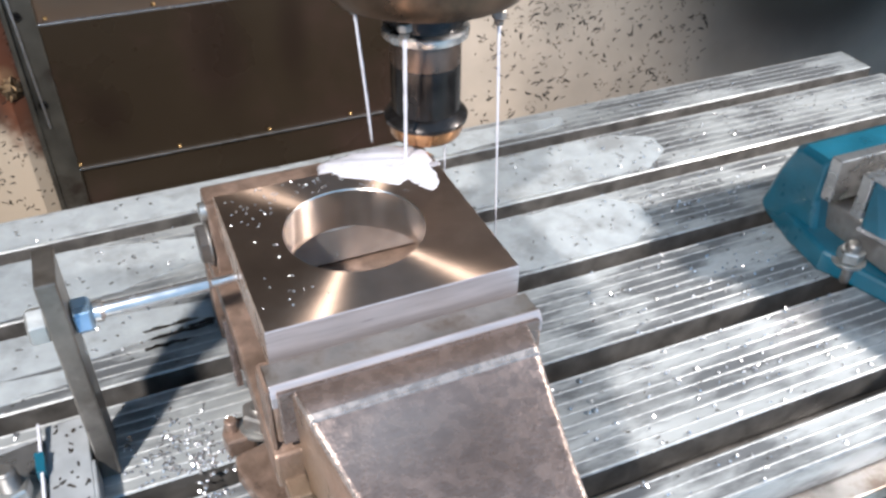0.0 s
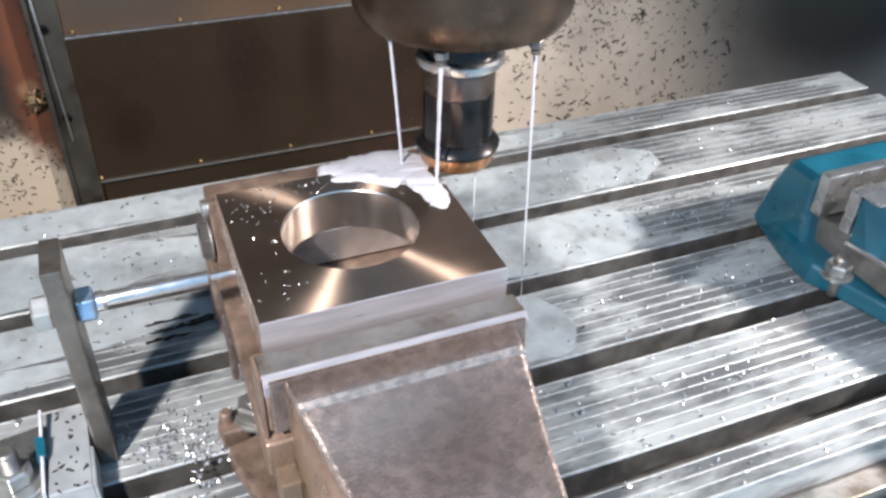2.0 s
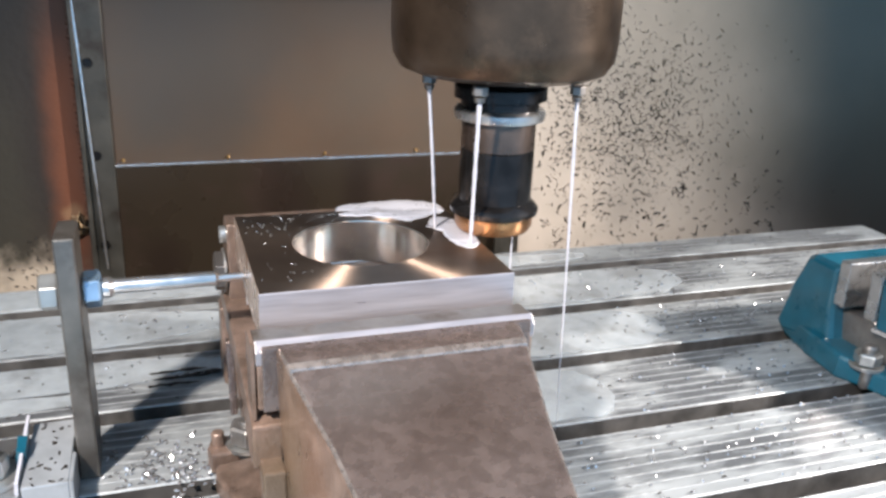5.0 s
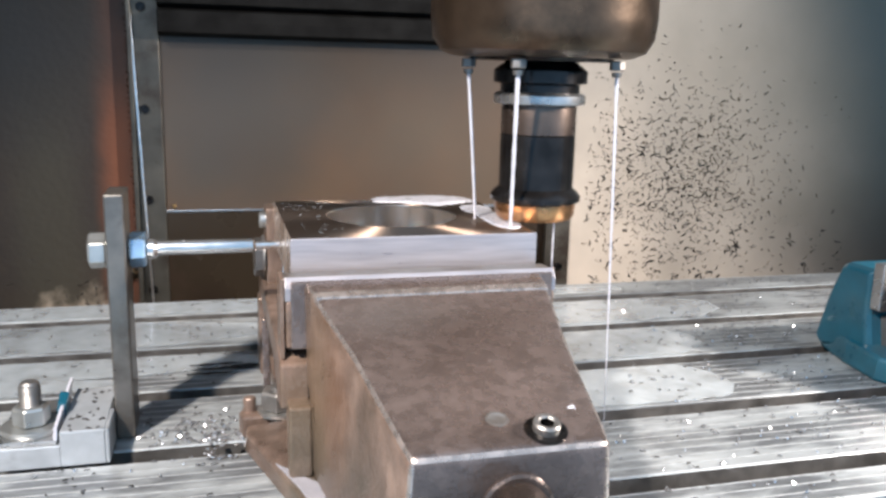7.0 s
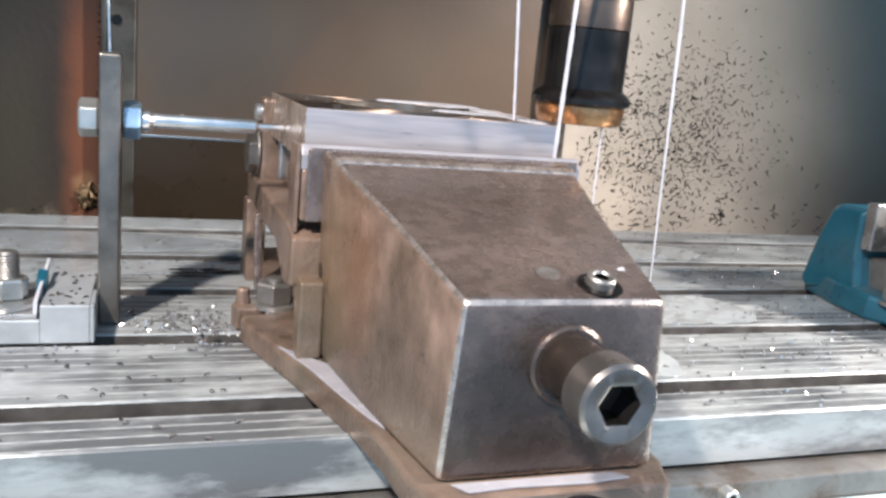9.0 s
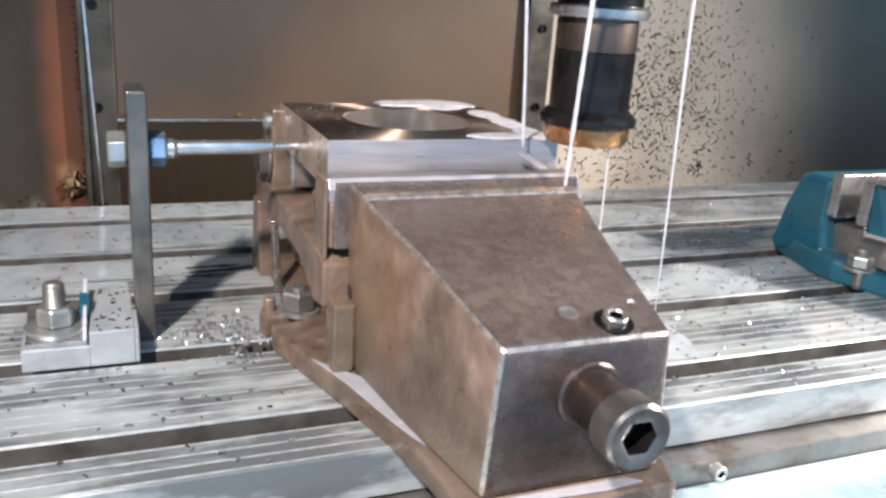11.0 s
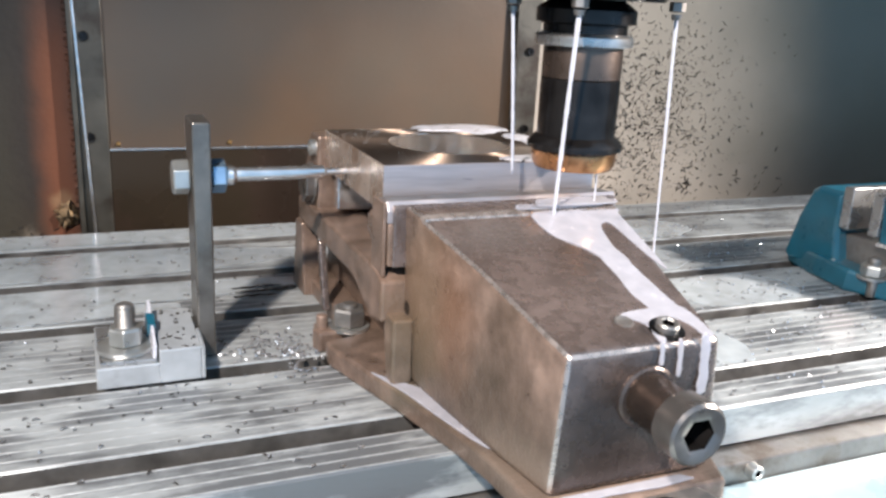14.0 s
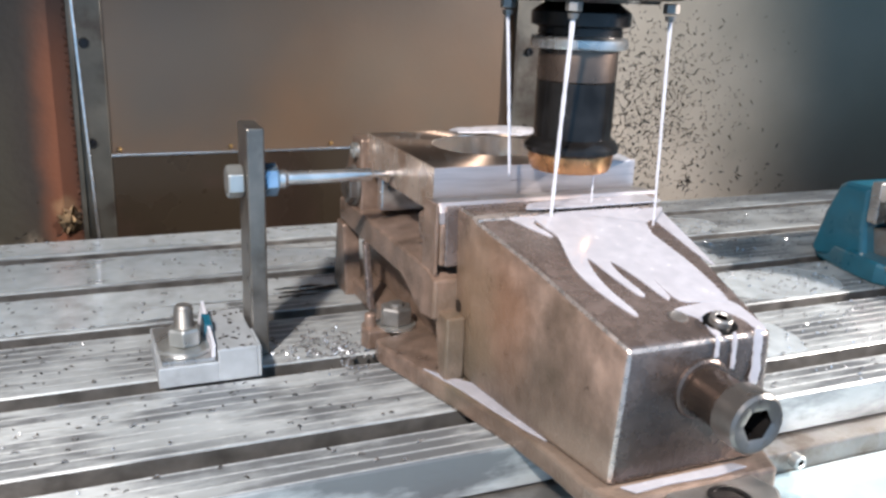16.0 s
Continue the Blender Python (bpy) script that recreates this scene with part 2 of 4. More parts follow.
def loft(sections, bevel=0.0, segments=2):
    """A closed solid through rings of equal length."""
    bm = bmesh.new()
    rings = [[bm.verts.new(p) for p in s] for s in sections]
    n = len(rings[0])
    for a, b in zip(rings, rings[1:]):
        for i in range(n):
            bm.faces.new((a[i], a[(i + 1) % n], b[(i + 1) % n], b[i]))
    bm.faces.new(rings[0][::-1])
    bm.faces.new(rings[-1])
    bmesh.ops.recalc_face_normals(bm, faces=bm.faces)
    return soften(bm, bevel, segments)


def prism(points, axis, a, b, bevel=0.0):
    """A polygon pulled along an axis from a to b. points are (y, z), (x, z) or (x, y)."""
    put = {"x": lambda p, k: (k, p[0], p[1]), "y": lambda p, k: (p[0], k, p[1]), "z": lambda p, k: (p[0], p[1], k)}[axis]
    return loft([[put(p, a) for p in points], [put(p, b) for p in points]], bevel)


def lathe(profile, centre, axis="z", steps=40):
    """A turned solid: profile of (radius, height) from one end to the other."""
    bm = bmesh.new()
    rings = []
    for r, h in profile:
        ring = []
        for i in range(steps):
            c, s = math.cos(2 * math.pi * i / steps) * r, math.sin(2 * math.pi * i / steps) * r
            p = {"z": (c, s, h), "y": (c, h, s), "x": (h, c, s)}[axis]
            ring.append(bm.verts.new(Vector(p) + Vector(centre)))
        rings.append(ring)
    for a, b in zip(rings, rings[1:]):
        for i in range(steps):
            bm.faces.new((a[i], a[(i + 1) % steps], b[(i + 1) % steps], b[i]))
    bm.faces.new(rings[0][::-1])
    bm.faces.new(rings[-1])
    bmesh.ops.recalc_face_normals(bm, faces=bm.faces)
    return shade(bm)


def hexagon(centre, flats, h0, h1, axis="z", turn=0.0, chamfer=.12):
    r = flats / math.sqrt(3)
    prof = [(r * (1 - chamfer), h0), (r, h0 + (h1 - h0) * .12), (r, h1 - (h1 - h0) * .12), (r * (1 - chamfer), h1)]
    bm = bmesh.new()
    rings = []
    for rad, h in prof:
        ring = []
        for i in range(6):
            a = math.pi / 3 * i + turn
            c, s = math.cos(a) * rad, math.sin(a) * rad
            ring.append(bm.verts.new(Vector({"z": (c, s, h), "y": (c, h, s), "x": (h, c, s)}[axis]) + Vector(centre)))
        rings.append(ring)
    for a, b in zip(rings, rings[1:]):
        for i in range(6):
            bm.faces.new((a[i], a[(i + 1) % 6], b[(i + 1) % 6], b[i]))
    bm.faces.new(rings[0][::-1])
    bm.faces.new(rings[-1])
    bmesh.ops.recalc_face_normals(bm, faces=bm.faces)
    return soften(bm, .0004, 1)


def socket(centre, outer, inner, depth, h0, h1, axis="z", chamfer=.0008):
    """A round head with a hexagon recess in its end at h1."""
    n = 36
    bm = bmesh.new()
    put = lambda c, s, h: Vector({"z": (c, s, h), "y": (c, h, s), "x": (h, c, s)}[axis]) + Vector(centre)
    sgn = 1 if h1 > h0 else -1

    def ring(r, h, hexa=False):
        vs = []
        for i in range(n):
            a = 2 * math.pi * i / n
            k = r
            if hexa:
                m = (a % (math.pi / 3)) - math.pi / 6
                k = r * math.cos(math.pi / 6) / math.cos(m)
            vs.append(bm.verts.new(put(math.cos(a) * k, math.sin(a) * k, h)))
        return vs
    rings = [ring(outer, h0), ring(outer, h1 - sgn * chamfer), ring(outer - chamfer, h1), ring(inner * 1.12, h1), ring(inner, h1 - sgn * .0008, True), ring(inner, h1 - sgn * depth, True)]
    for a, b in zip(rings, rings[1:]):
        for i in range(n):
            bm.faces.new((a[i], a[(i + 1) % n], b[(i + 1) % n], b[i]))
    bm.faces.new(rings[0][::-1])
    bm.faces.new(rings[-1])
    bmesh.ops.recalc_face_normals(bm, faces=bm.faces)
    deep = set(rings[-1])
    for f in bm.faces:
        f.smooth = True
        if any(v in deep for v in f.verts):
            f.material_index = 1
    for e in bm.edges:
        if e.is_manifold and e.calc_face_angle(0) > radians(25):
            e.smooth = False
    return bm


def blob(points, z, height, seed=0, rough=.12):
    """A flat pool with a wavering rim and a low dome, over a loop of (x, y) corners."""
    rnd = random.Random(seed)
    n = len(points)
    rim = []
    for i in range(n):
        p0, p1, p2, p3 = [Vector(points[(i + k) % n]) for k in (-1, 0, 1, 2)]
        for k in range(6):
            t = k / 6
            q = .5 * ((2 * p1) + (p2 - p0) * t + (2 * p0 - 5 * p1 + 4 * p2 - p3) * t * t + (3 * p1 - p0 - 3 * p2 + p3) * t ** 3)
            rim.append(q)
    c = sum(rim, Vector((0, 0))) / len(rim)
    size = sum((p - c).length for p in rim) / len(rim)
    rim = [p + Vector((rnd.uniform(-1, 1), rnd.uniform(-1, 1))) * size * rough * .35 for p in rim]
    bm = bmesh.new()
    rings = []
    for s, h in ((1, 0), (.985, .45), (.95, .8), (.86, 1), (.5, 1.05), (.15, 1.08)):
        rings.append([bm.verts.new((c.x + (p.x - c.x) * s, c.y + (p.y - c.y) * s, z + h * height)) for p in rim])
    m = len(rim)
    for a, b in zip(rings, rings[1:]):
        for i in range(m):
            bm.faces.new((a[i], a[(i + 1) % m], b[(i + 1) % m], b[i]))
    bm.faces.new(rings[0][::-1])
    bm.faces.new(rings[-1])
    bmesh.ops.recalc_face_normals(bm, faces=bm.faces)
    for f in bm.faces:
        f.smooth = True
    return bm


def thing(name, label, category, group=""):
    return tagged(new(name), label, category, group)


ON_TABLE = []


def rides(ob):
    """Marks a thing that the machine table carries."""
    ON_TABLE.append(ob)
    return ob


# ---- the machine's enclosure ----
WALL = .5486


def enclosure():
    left = part("wall_left_panel", block(-1.3, -.138, WALL, WALL + .01, -.7, 1.2, 0), RUST)
    tagged(left, "rusted and sooty sheet metal panel of the enclosure", "wall panel", kind="structure")
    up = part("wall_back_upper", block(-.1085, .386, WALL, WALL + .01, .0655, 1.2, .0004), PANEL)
    tagged(up, "smooth brown sheet metal panel behind the machine table", "wall panel", kind="structure")
    low = part("wall_back_lower", block(-.1085, .386, WALL - .003, WALL + .01, -.126, .0630, .0006), PANEL_LOW)
    tagged(low, "dark brown riveted sheet metal panel with smudges", "wall panel", kind="structure")
    part("trim", block(-.1085, .386, WALL - .0055, WALL - .003, .0640, .0662, .0003), STEEL_BRIGHT, low, "bright bent edge of the panel")
    part("trim", block(-.1085, .386, WALL - .006, WALL - .003, -.1275, -.1252, .0003), STEEL_BRIGHT, low)
    under = part("wall_back_base", block(-.1085, .386, WALL + .004, WALL + .02, -.7, -.127, 0), PANEL_LOW)
    tagged(under, "dark brown metal skirting below the panel", "wall panel", kind="structure")
    rivet = lathe([(.0026, 0), (.0026, -.001), (.002, -.0022), (.0008, -.003)], (0, 0, 0), "y", 10)
    first = part("rivet", rivet, BRASS, low)
    first.location = (-.0975, WALL - .0005, .0705)
    for x, z in ((.0225, .0705), (.1415, .0705), (.262, .0705), (.34, .0705), (-.1047, -.12), (.0195, -.12), (.1392, -.12), (.2544, -.12), (.355, -.12)):
        o = first.copy()
        scene.collection.objects.link(o)
        o.location = (x, WALL - (.0005 if z > 0 else .0035), z)
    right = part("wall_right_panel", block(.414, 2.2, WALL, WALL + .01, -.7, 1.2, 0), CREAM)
    tagged(right, "cream painted panel, darker to the right and top, spattered with steel chips", "wall panel", kind="structure")
    for x0, x1, bolts, bx, kind in ((-.138, -.1067, (.30, .1855, .0795, -.03), -.1255, "wall_post_left"), (.379, .414, (.29, .1812, .083, -.02), .399, "wall_post_right")):
        bm = block(x0, x1, WALL - .007, WALL + .003, -.7, 1.2, .0012)
        bm = block(x0 - .003, x0 + .002, WALL - .014, WALL - .006, -.7, 1.2, .0008, bm)
        p = part(kind, bm, POST)
        tagged(p, "grey steel post bolted to the back wall", "post", kind="structure")
        for z in bolts:
            part("bolt", socket((bx, 0, z), .0052, .0026, .003, WALL - .007, WALL - .0115, "y"), BLACK_STEEL, p)
        if kind == "wall_post_left":
            strip = loft([[(-.1405, WALL - .0125, .34), (-.1375, WALL - .0125, .34), (-.1375, WALL - .0095, .34), (-.1405, WALL - .0095, .34)],
                          [(-.1265, WALL - .0125, -.06), (-.1235, WALL - .0125, -.06), (-.1235, WALL - .0095, -.06), (-.1265, WALL - .0095, -.06)]], .0006)
            part("edge_strip", strip, STEEL_BRIGHT, p, "bright leaning metal strip on the post")
    lump = bmesh.new()
    rnd = random.Random(9)
    for i in range(16):
        b = bmesh.new()
        bmesh.ops.create_icosphere(b, subdivisions=2, radius=rnd.uniform(.003, .0065))
        for v in b.verts:
            v.co = Vector((-.1525 + rnd.gauss(0, .004), WALL - .003, -.006 + rnd.gauss(0, .005))) + v.co * rnd.uniform(.8, 1.15)
        lump = merge(lump, shade(b))
    tagged(part("foam_lump", lump, SEALANT), "crumbly tan lump of sealing foam beside the post", "sealing foam")
    bead = bmesh.new()
    rnd = random.Random(4)
    for i in range(46):
        z = -.02 + i * .0075
        b = bmesh.new()
        bmesh.ops.create_icosphere(b, subdivisions=1, radius=rnd.uniform(.0012, .0034))
        for v in b.verts:
            v.co = Vector((-.1425 + rnd.uniform(-.002, .002), WALL - .001, z)) + v.co
        bead = merge(bead, b)
    tagged(part("sealant", bead, RUST), "crumbling rusty sealant along the post", "sealant", kind="stuff")
    # the sides, the roof and the floor, unseen, added to bound light and reflections
    tagged(part("wall_left", block(-1.31, -1.3, -1.0, WALL, -.7, 1.2, 0), HOUSING), "unseen plain grey side wall, added to bound the light", "wall", kind="structure")
    tagged(part("wall_right", block(2.2, 2.21, -1.0, WALL, -.7, 1.2, 0), HOUSING), "unseen plain grey side wall, added to bound the light", "wall", kind="structure")
    tagged(part("ceiling", block(-1.3, 2.2, -.1, WALL, 1.2, 1.21, 0), HOUSING), "unseen grey roof, added to keep out light from above", "ceiling", kind="structure")
    tagged(part("floor", block(-1.3, 2.2, -1.6, WALL + .02, -.75, -.7, 0), POST), "dark chip pan under the machine", "floor", kind="structure")


enclosure()


def wall_chips():
    """Slivers of steel that stick to the cream panel, thickest beside the tool."""
    rnd = random.Random(11)
    verts, faces = [], []

    def sliver(x, z, size):
        a, l, wd = rnd.uniform(0, math.pi), size * rnd.uniform(.6, 1.8), size * rnd.uniform(.18, .5)
        dx, dz = math.cos(a) * l, math.sin(a) * l * .8
        nx, nz = -math.sin(a) * wd, math.cos(a) * wd
        bend = rnd.uniform(-.5, .5)
        base = len(verts)
        for k in (-1, 0, 1):
            ox, oz = x + dx * k + nx * bend * (1 - k * k) * 2, z + dz * k + nz * bend * (1 - k * k) * 2
            f = 1 if k == 0 else .45
            verts.extend([(ox - nx * f, WALL - .0002, oz - nz * f), (ox, WALL - .0012, oz), (ox + nx * f, WALL - .0002, oz + nz * f)])
        for k in (0, 3):
            faces.extend([(base + k, base + k + 1, base + k + 4, base + k + 3), (base + k + 1, base + k + 2, base + k + 5, base + k + 4)])
    for i in range(2300):
        while True:
            x, z = rnd.gauss(.570, .088), rnd.gauss(.10, .068)
            if .437 < x < .98 and -.2 < z < .4:
                break
        sliver(x, z, rnd.choice((.0009, .0012, .0016, .0022, .0028)))
    for i in range(230):
        x, z = rnd.uniform(.44, .86), rnd.uniform(-.2, .02)
        s = rnd.choice((.0018, .0028, .004))
        for k in range(rnd.choice((1, 1, 2, 4))):
            sliver(x + rnd.gauss(0, .005), z + rnd.gauss(0, .006), s)
    for i in range(160):
        sliver(rnd.gauss(-.2, .035), rnd.gauss(-.1, .05), .0022)
    me = bpy.data.meshes.new("stuck_chips")
    me.from_pydata(verts, [], faces)
    me.materials.append(CHIP_DARK)
    tagged(new("stuck_chips", me), "dark oily steel chips stuck to the wall", "chips", kind="stuff")


wall_chips()
# Folds added to make the top of the back wall black.
cover = thing("dark_folds", "black folds added across the top of the back wall", "bellows")
for i in range(8):
    z = .268 + .032 * i
    part("fold", prism([(WALL - .012, z), (WALL - .032, z + .004), (WALL - .034, z + .016), (WALL - .032, z + .028), (WALL - .012, z + .032), (WALL - .002, z + .016)], "x", -.107, .374, .001), DARK, cover)


# ---- the table ----
def machine_table():
    t = thing("machine_table", "wet grey steel milling machine table with five slots", "machine table")
    prof = [(-.25, -.028), (-.25, -.0015), (-.2485, 0)]
    for k in range(5):
        f = -.2 + .1 * k
        n = f - .018
        m = (f + n) / 2
        prof += [(n - .0008, 0), (n, -.0008), (n, -.022), (m - .015, -.022), (m - .015, -.036), (m + .015, -.036), (m + .015, -.022), (f, -.022), (f, -.0008), (f + .0008, 0)]
    prof += [(.2485, 0), (.25, -.0015), (.25, -.085), (-.235, -.085), (-.235, -.028)]
    bm = bmesh.new()
    a = [bm.verts.new((-1.25, y, z)) for y, z in prof]
    b = [bm.verts.new((.82, y, z)) for y, z in prof]
    n = len(prof)
    for i in range(n):
        f = bm.faces.new((a[i], b[i], b[(i + 1) % n], a[(i + 1) % n]))
        zs = (prof[i][1], prof[(i + 1) % n][1])
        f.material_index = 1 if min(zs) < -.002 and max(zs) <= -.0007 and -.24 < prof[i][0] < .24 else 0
    bm.faces.new(b[::-1])
    bm.faces.new(a)
    bmesh.ops.recalc_face_normals(bm, faces=bm.faces)
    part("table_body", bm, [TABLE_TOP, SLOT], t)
    rb = bmesh.new()
    va = [rb.verts.new((-1.249, *p)) for p in ((-.0008, 0), (-.0004, .00024), (.0004, .00024), (.0008, 0))]
    vb = [rb.verts.new((.819, v.co.y, v.co.z)) for v in va]
    for k in range(3):
        rb.faces.new((va[k], vb[k], vb[k + 1], va[k + 1]))
    bmesh.ops.recalc_face_normals(rb, faces=rb.faces)
    for f in rb.faces:
        if f.normal.z < 0:
            f.normal_flip()
    ridge = None
    for lo, hi in ((-.25, -.218), (-.2, -.118), (-.1, -.018), (0, .082), (.1, .182), (.2, .25)):
        count = max(2, round((hi - lo) / .0103))
        for i in range(count + 1):
            y = lo + .0016 + (hi - lo - .0032) * i / count
            if ridge is None:
                ridge = part("ridge", rb, RIDGE, t)
                ridge.location = (0, y, 0)
            else:
                o = ridge.copy()
                scene.collection.objects.link(o)
                o.location = (0, y, 0)
    part("front_rail", block(-1.25, .82, -.268, -.233, -.085, -.0305, .0015), STEEL_DULL, t)
    rides(t)
    g = thing("coolant_tray", "pale blue painted coolant tray along the table front", "tray")
    part("tray_floor", prism([(-.269, -.045), (-.46, -.06), (-.46, -.064), (-.269, -.049)], "x", -1.25, .82, .0008), TRAY, g)
    part("tray_lip", block(-1.25, .82, -.468, -.458, -.064, -.04, .002), TRAY, g)
    rides(g)
    for x in (-.29, -.04, .21, .46, .71):
        s = thing("tray_screw", "zinc socket screw in the table front", "screw", "tray screws")
        part("head", socket((x, 0, -.0365), .0048, .0026, .003, -.268, -.2755, "y"), [ZINC, BLACK_STEEL], s)
        rides(s)


machine_table()
bed = tagged(part("machine_bed", block(-.9, 1.1, -.3, .5, -.7, -.21, .01), HOUSING), "grey painted bed under the table", "machine bed", kind="structure")
saddle = rides(tagged(part("saddle", block(-.6, .8, -.22, .24, -.205, -.087, .006), STEEL_DULL), "grey steel saddle under the table", "saddle"))


rides(tagged(part("way_cover", block(.885, 1.5, -.22, .2, -.16, .004, .012), DARK), "black rubber way cover beyond the table end", "cover"))


# ---- the vise that holds the plate ----
CX = .0725


def vise():
    v = thing("machine_vise", "worn brown cast iron machine vise with sloping jaw body", "vise")

    def outline(y, half_b, half_t, zb, zt):
        return [(CX - half_b, y, zb), (CX + half_b, y, zb), (CX + half_t, y, zt), (CX - half_t, y, zt)]
    base = loft([[(CX - w, y, 0), (CX + w, y, 0), (CX + w, y, h), (CX - w, y, h)] for y, w, h in
                 ((.075, .078, .014), (-.03, .078, .014), (-.103, .079, .014), (-.1075, .1005, .014), (-.119, .1015, .0145), (-.188, .0815, .014), (-.25, .0655, .014), (-.287, .0595, .0135), (-.318, .0575, .0135), (-.338, .050, .0135))], .0022)
    part("base", base, CAST_SIDE, v, "flanged cast base with rusty edges")
    tongue = prism([(.052, -.33), (.104, -.33), (.11, -.352), (.098, -.372), (.06, -.372), (.046, -.352)], "z", .0005, .0125, .002)
    part("lug", tongue, STEEL_DULL, v, "bright flat lug with a bolt hole")
    part("lug_hole", lathe([(.010, .0126), (.0112, .0134), (.0085, .0138), (.0085, .0129)], (CX + .006, -.352, 0), "z", 24), BLACK_STEEL, v)
    bed_bm = prism([(.045, .061), (.045, .0805), (-.160, .0805), (-.1725, .076), (-.1725, .050), (-.150, .046), (-.112, .061)], "x", CX - .0835, CX + .0835, .0018)
    part("slideway", bed_bm, CAST_SIDE, v, "flat bed between the jaws, brown with oil")
    part("web", block(CX - .058, CX + .058, -.178, .05, .012, .06, .004), CAST_SIDE, v)
    for s in (-1, 1):
        part("rib", prism([(-.187, .0138), (-.175, .0138), (-.166, .056), (-.187, .056)], "x", CX + s * .0735 - .0065, CX + s * .0735 + .0065, .0015), CAST_SIDE, v, "tapered cast rib under the bed")
        part("leg", prism([(.02, .0), (.058, .0), (.05, .06), (.03, .06)], "x", CX + s * .078 - .007, CX + s * .078 + .007, .0015), CAST_SIDE, v)
        part("pillar", prism([(-.0475, .012), (-.0405, .012), (-.026, .062), (-.033, .062)], "x", CX + s * .0835 - .0025, CX + s * .0835 + .0025, .001), CAST, v, "worn cast strut")
    part("jaw_guide", prism([(-.1690, .0785), (-.1690, .1245), (-.148, .1245), (-.148, .0815), (-.152, .0785)], "x", -.0100, -.0078, .0004), CAST_SIDE, v, "brown guide plate beside the moving jaw")
    part("jaw_stop", block(-.0095, -.004, -.1465, -.1375, .098, .1115, .001), CAST_SIDE, v)
    fixed = prism([(-.004, .08), (-.004, .137), (.020, .137), (.024, .13), (.05, .084), (.05, .06), (.01, .06)], "x", CX - .0800, CX + .0800, .0018)
    part("fixed_jaw", fixed, CAST_SIDE, v)
    for s in (-1, 1):
        x = CX + s * .0800
        part("jaw_bolt", hexagon((x, .010, .098), .026, 0, s * .009, "x", .5), COLLAR, v, "hexagon bolt head in the jaw side")
        part("washer", lathe([(.0165, -.001), (.0165, s * .0025)], (x, .010, .098), "x", 28), STEEL_DULL, v)
        part("jaw_screw", socket((x, .006, .1270), .0062, .003, .004, 0, s * .0045, "x"), ZINC, v)
    # the moving jaw: ledge under the plate, bright lip, then the sloping body
    part("jaw_plate", prism([(-.1655, .112), (-.1655, .1238), (-.1475, .1232), (-.1475, .112)], "x", -.0075, .1525, .0005), STEEL_DULL, v, "dull ground jaw plate")
    part("jaw_edge", prism([(-.1705, .112), (-.1705, .1195), (-.1664, .1250), (-.1653, .1250), (-.1653, .112)], "x", -.0075, .1525, .0005), PLATE_SIDE, v, "bright worn edge of the jaw plate")
    part("jaw_carrier", prism([(-.1705, .085), (-.1705, .112), (-.133, .112), (-.133, .094), (-.150, .092), (-.150, .085)], "x", -.0070, .1520, .0012), CAST_SIDE, v)
    part("lip", block(-.0045, .1495, -.173, -.1698, .085, .1235, .0008), CAST, v)
    rows = ((-.170, .0672, .0702, .124), (-.190, .0665, .0675, .1222), (-.1935, .0663, .0668, .1195), (-.25, .0600, .0552, .1062), (-.312, .0505, .0462, .0912), (-.3255, .0482, .0438, .0875))
    body = loft([outline(y, b, t, .0135, z) for y, b, t, z in rows], .0042, 3)
    for f in body.faces:
        big = max(abs(f.normal.x), abs(f.normal.y), abs(f.normal.z))
        f.material_index = 2 if big < .8 else (1 if abs(f.normal.x) > .75 else 0)
    shade(body)
    part("moving_jaw", body, [CAST, CAST_SIDE, WORN], v, "sloping cast jaw body, polished by wear")
    part("edge_bead", prism([(-.1945, .1185), (-.1940, .1203), (-.1928, .1209), (-.1920, .1200)], "x", CX - .0655, CX + .0655, .0003), WORN, v, "bright worn line across the jaw body")
    # the oil slot beside the jaw
    part("oil_hole", lathe([(.0045, -.001), (.0045, .0004)], (CX - .0672, -.176, .060), "x", 16), BLACK_STEEL, v)
    screw = part("screw", lathe([(.0132, -.318), (.0132, -.352), (.0136, -.353)], (.0745, 0, .0615), "y", 40), SLEEVE, v, "round dark screw sleeve")
    part("collar", socket((.0745, 0, .0615), .0155, .0085, .016, -.352, -.3670, "y", .0015), [COLLAR, BLACK_STEEL], screw, "collar with a hexagon socket")
    part("seal_ring", lathe([(.0165, -.322), (.0165, -.3272), (.0152, -.3282), (.0140, -.3282)], (.0745, 0, .0615), "y", 40), CAST, v)
    rot = Matrix.Translation((.0905, -.3145, .0905)) @ Matrix.Rotation(radians(14.5), 4, "X")
    bm = socket((0, 0, 0), .0060, .0034, .004, -.003, .0048, "z")
    bmesh.ops.transform(bm, matrix=rot, verts=bm.verts)
    part("cap_screw", bm, [STEEL_DULL, BLACK_STEEL], v, "grey socket head cap screw")
    bm = lathe([(.0095, -.001), (.0095, .0005), (.0082, .0008)], (0, 0, 0), "z", 28)
    bmesh.ops.transform(bm, matrix=rot, verts=bm.verts)
    part("counterbore", bm, BLACK_STEEL, v)
    bm = lathe([(.0048, -.001), (.0052, .0004), (.004, .0006), (.0032, .0002)], (0, 0, 0), "z", 24)
    bmesh.ops.transform(bm, matrix=Matrix.Translation((.0715, -.305, .0930)) @ Matrix.Rotation(radians(14.5), 4, "X"), verts=bm.verts)
    part("plug", bm, STEEL_DULL, v)
    for s in (-1, 1):
        x = CX + s * .0785
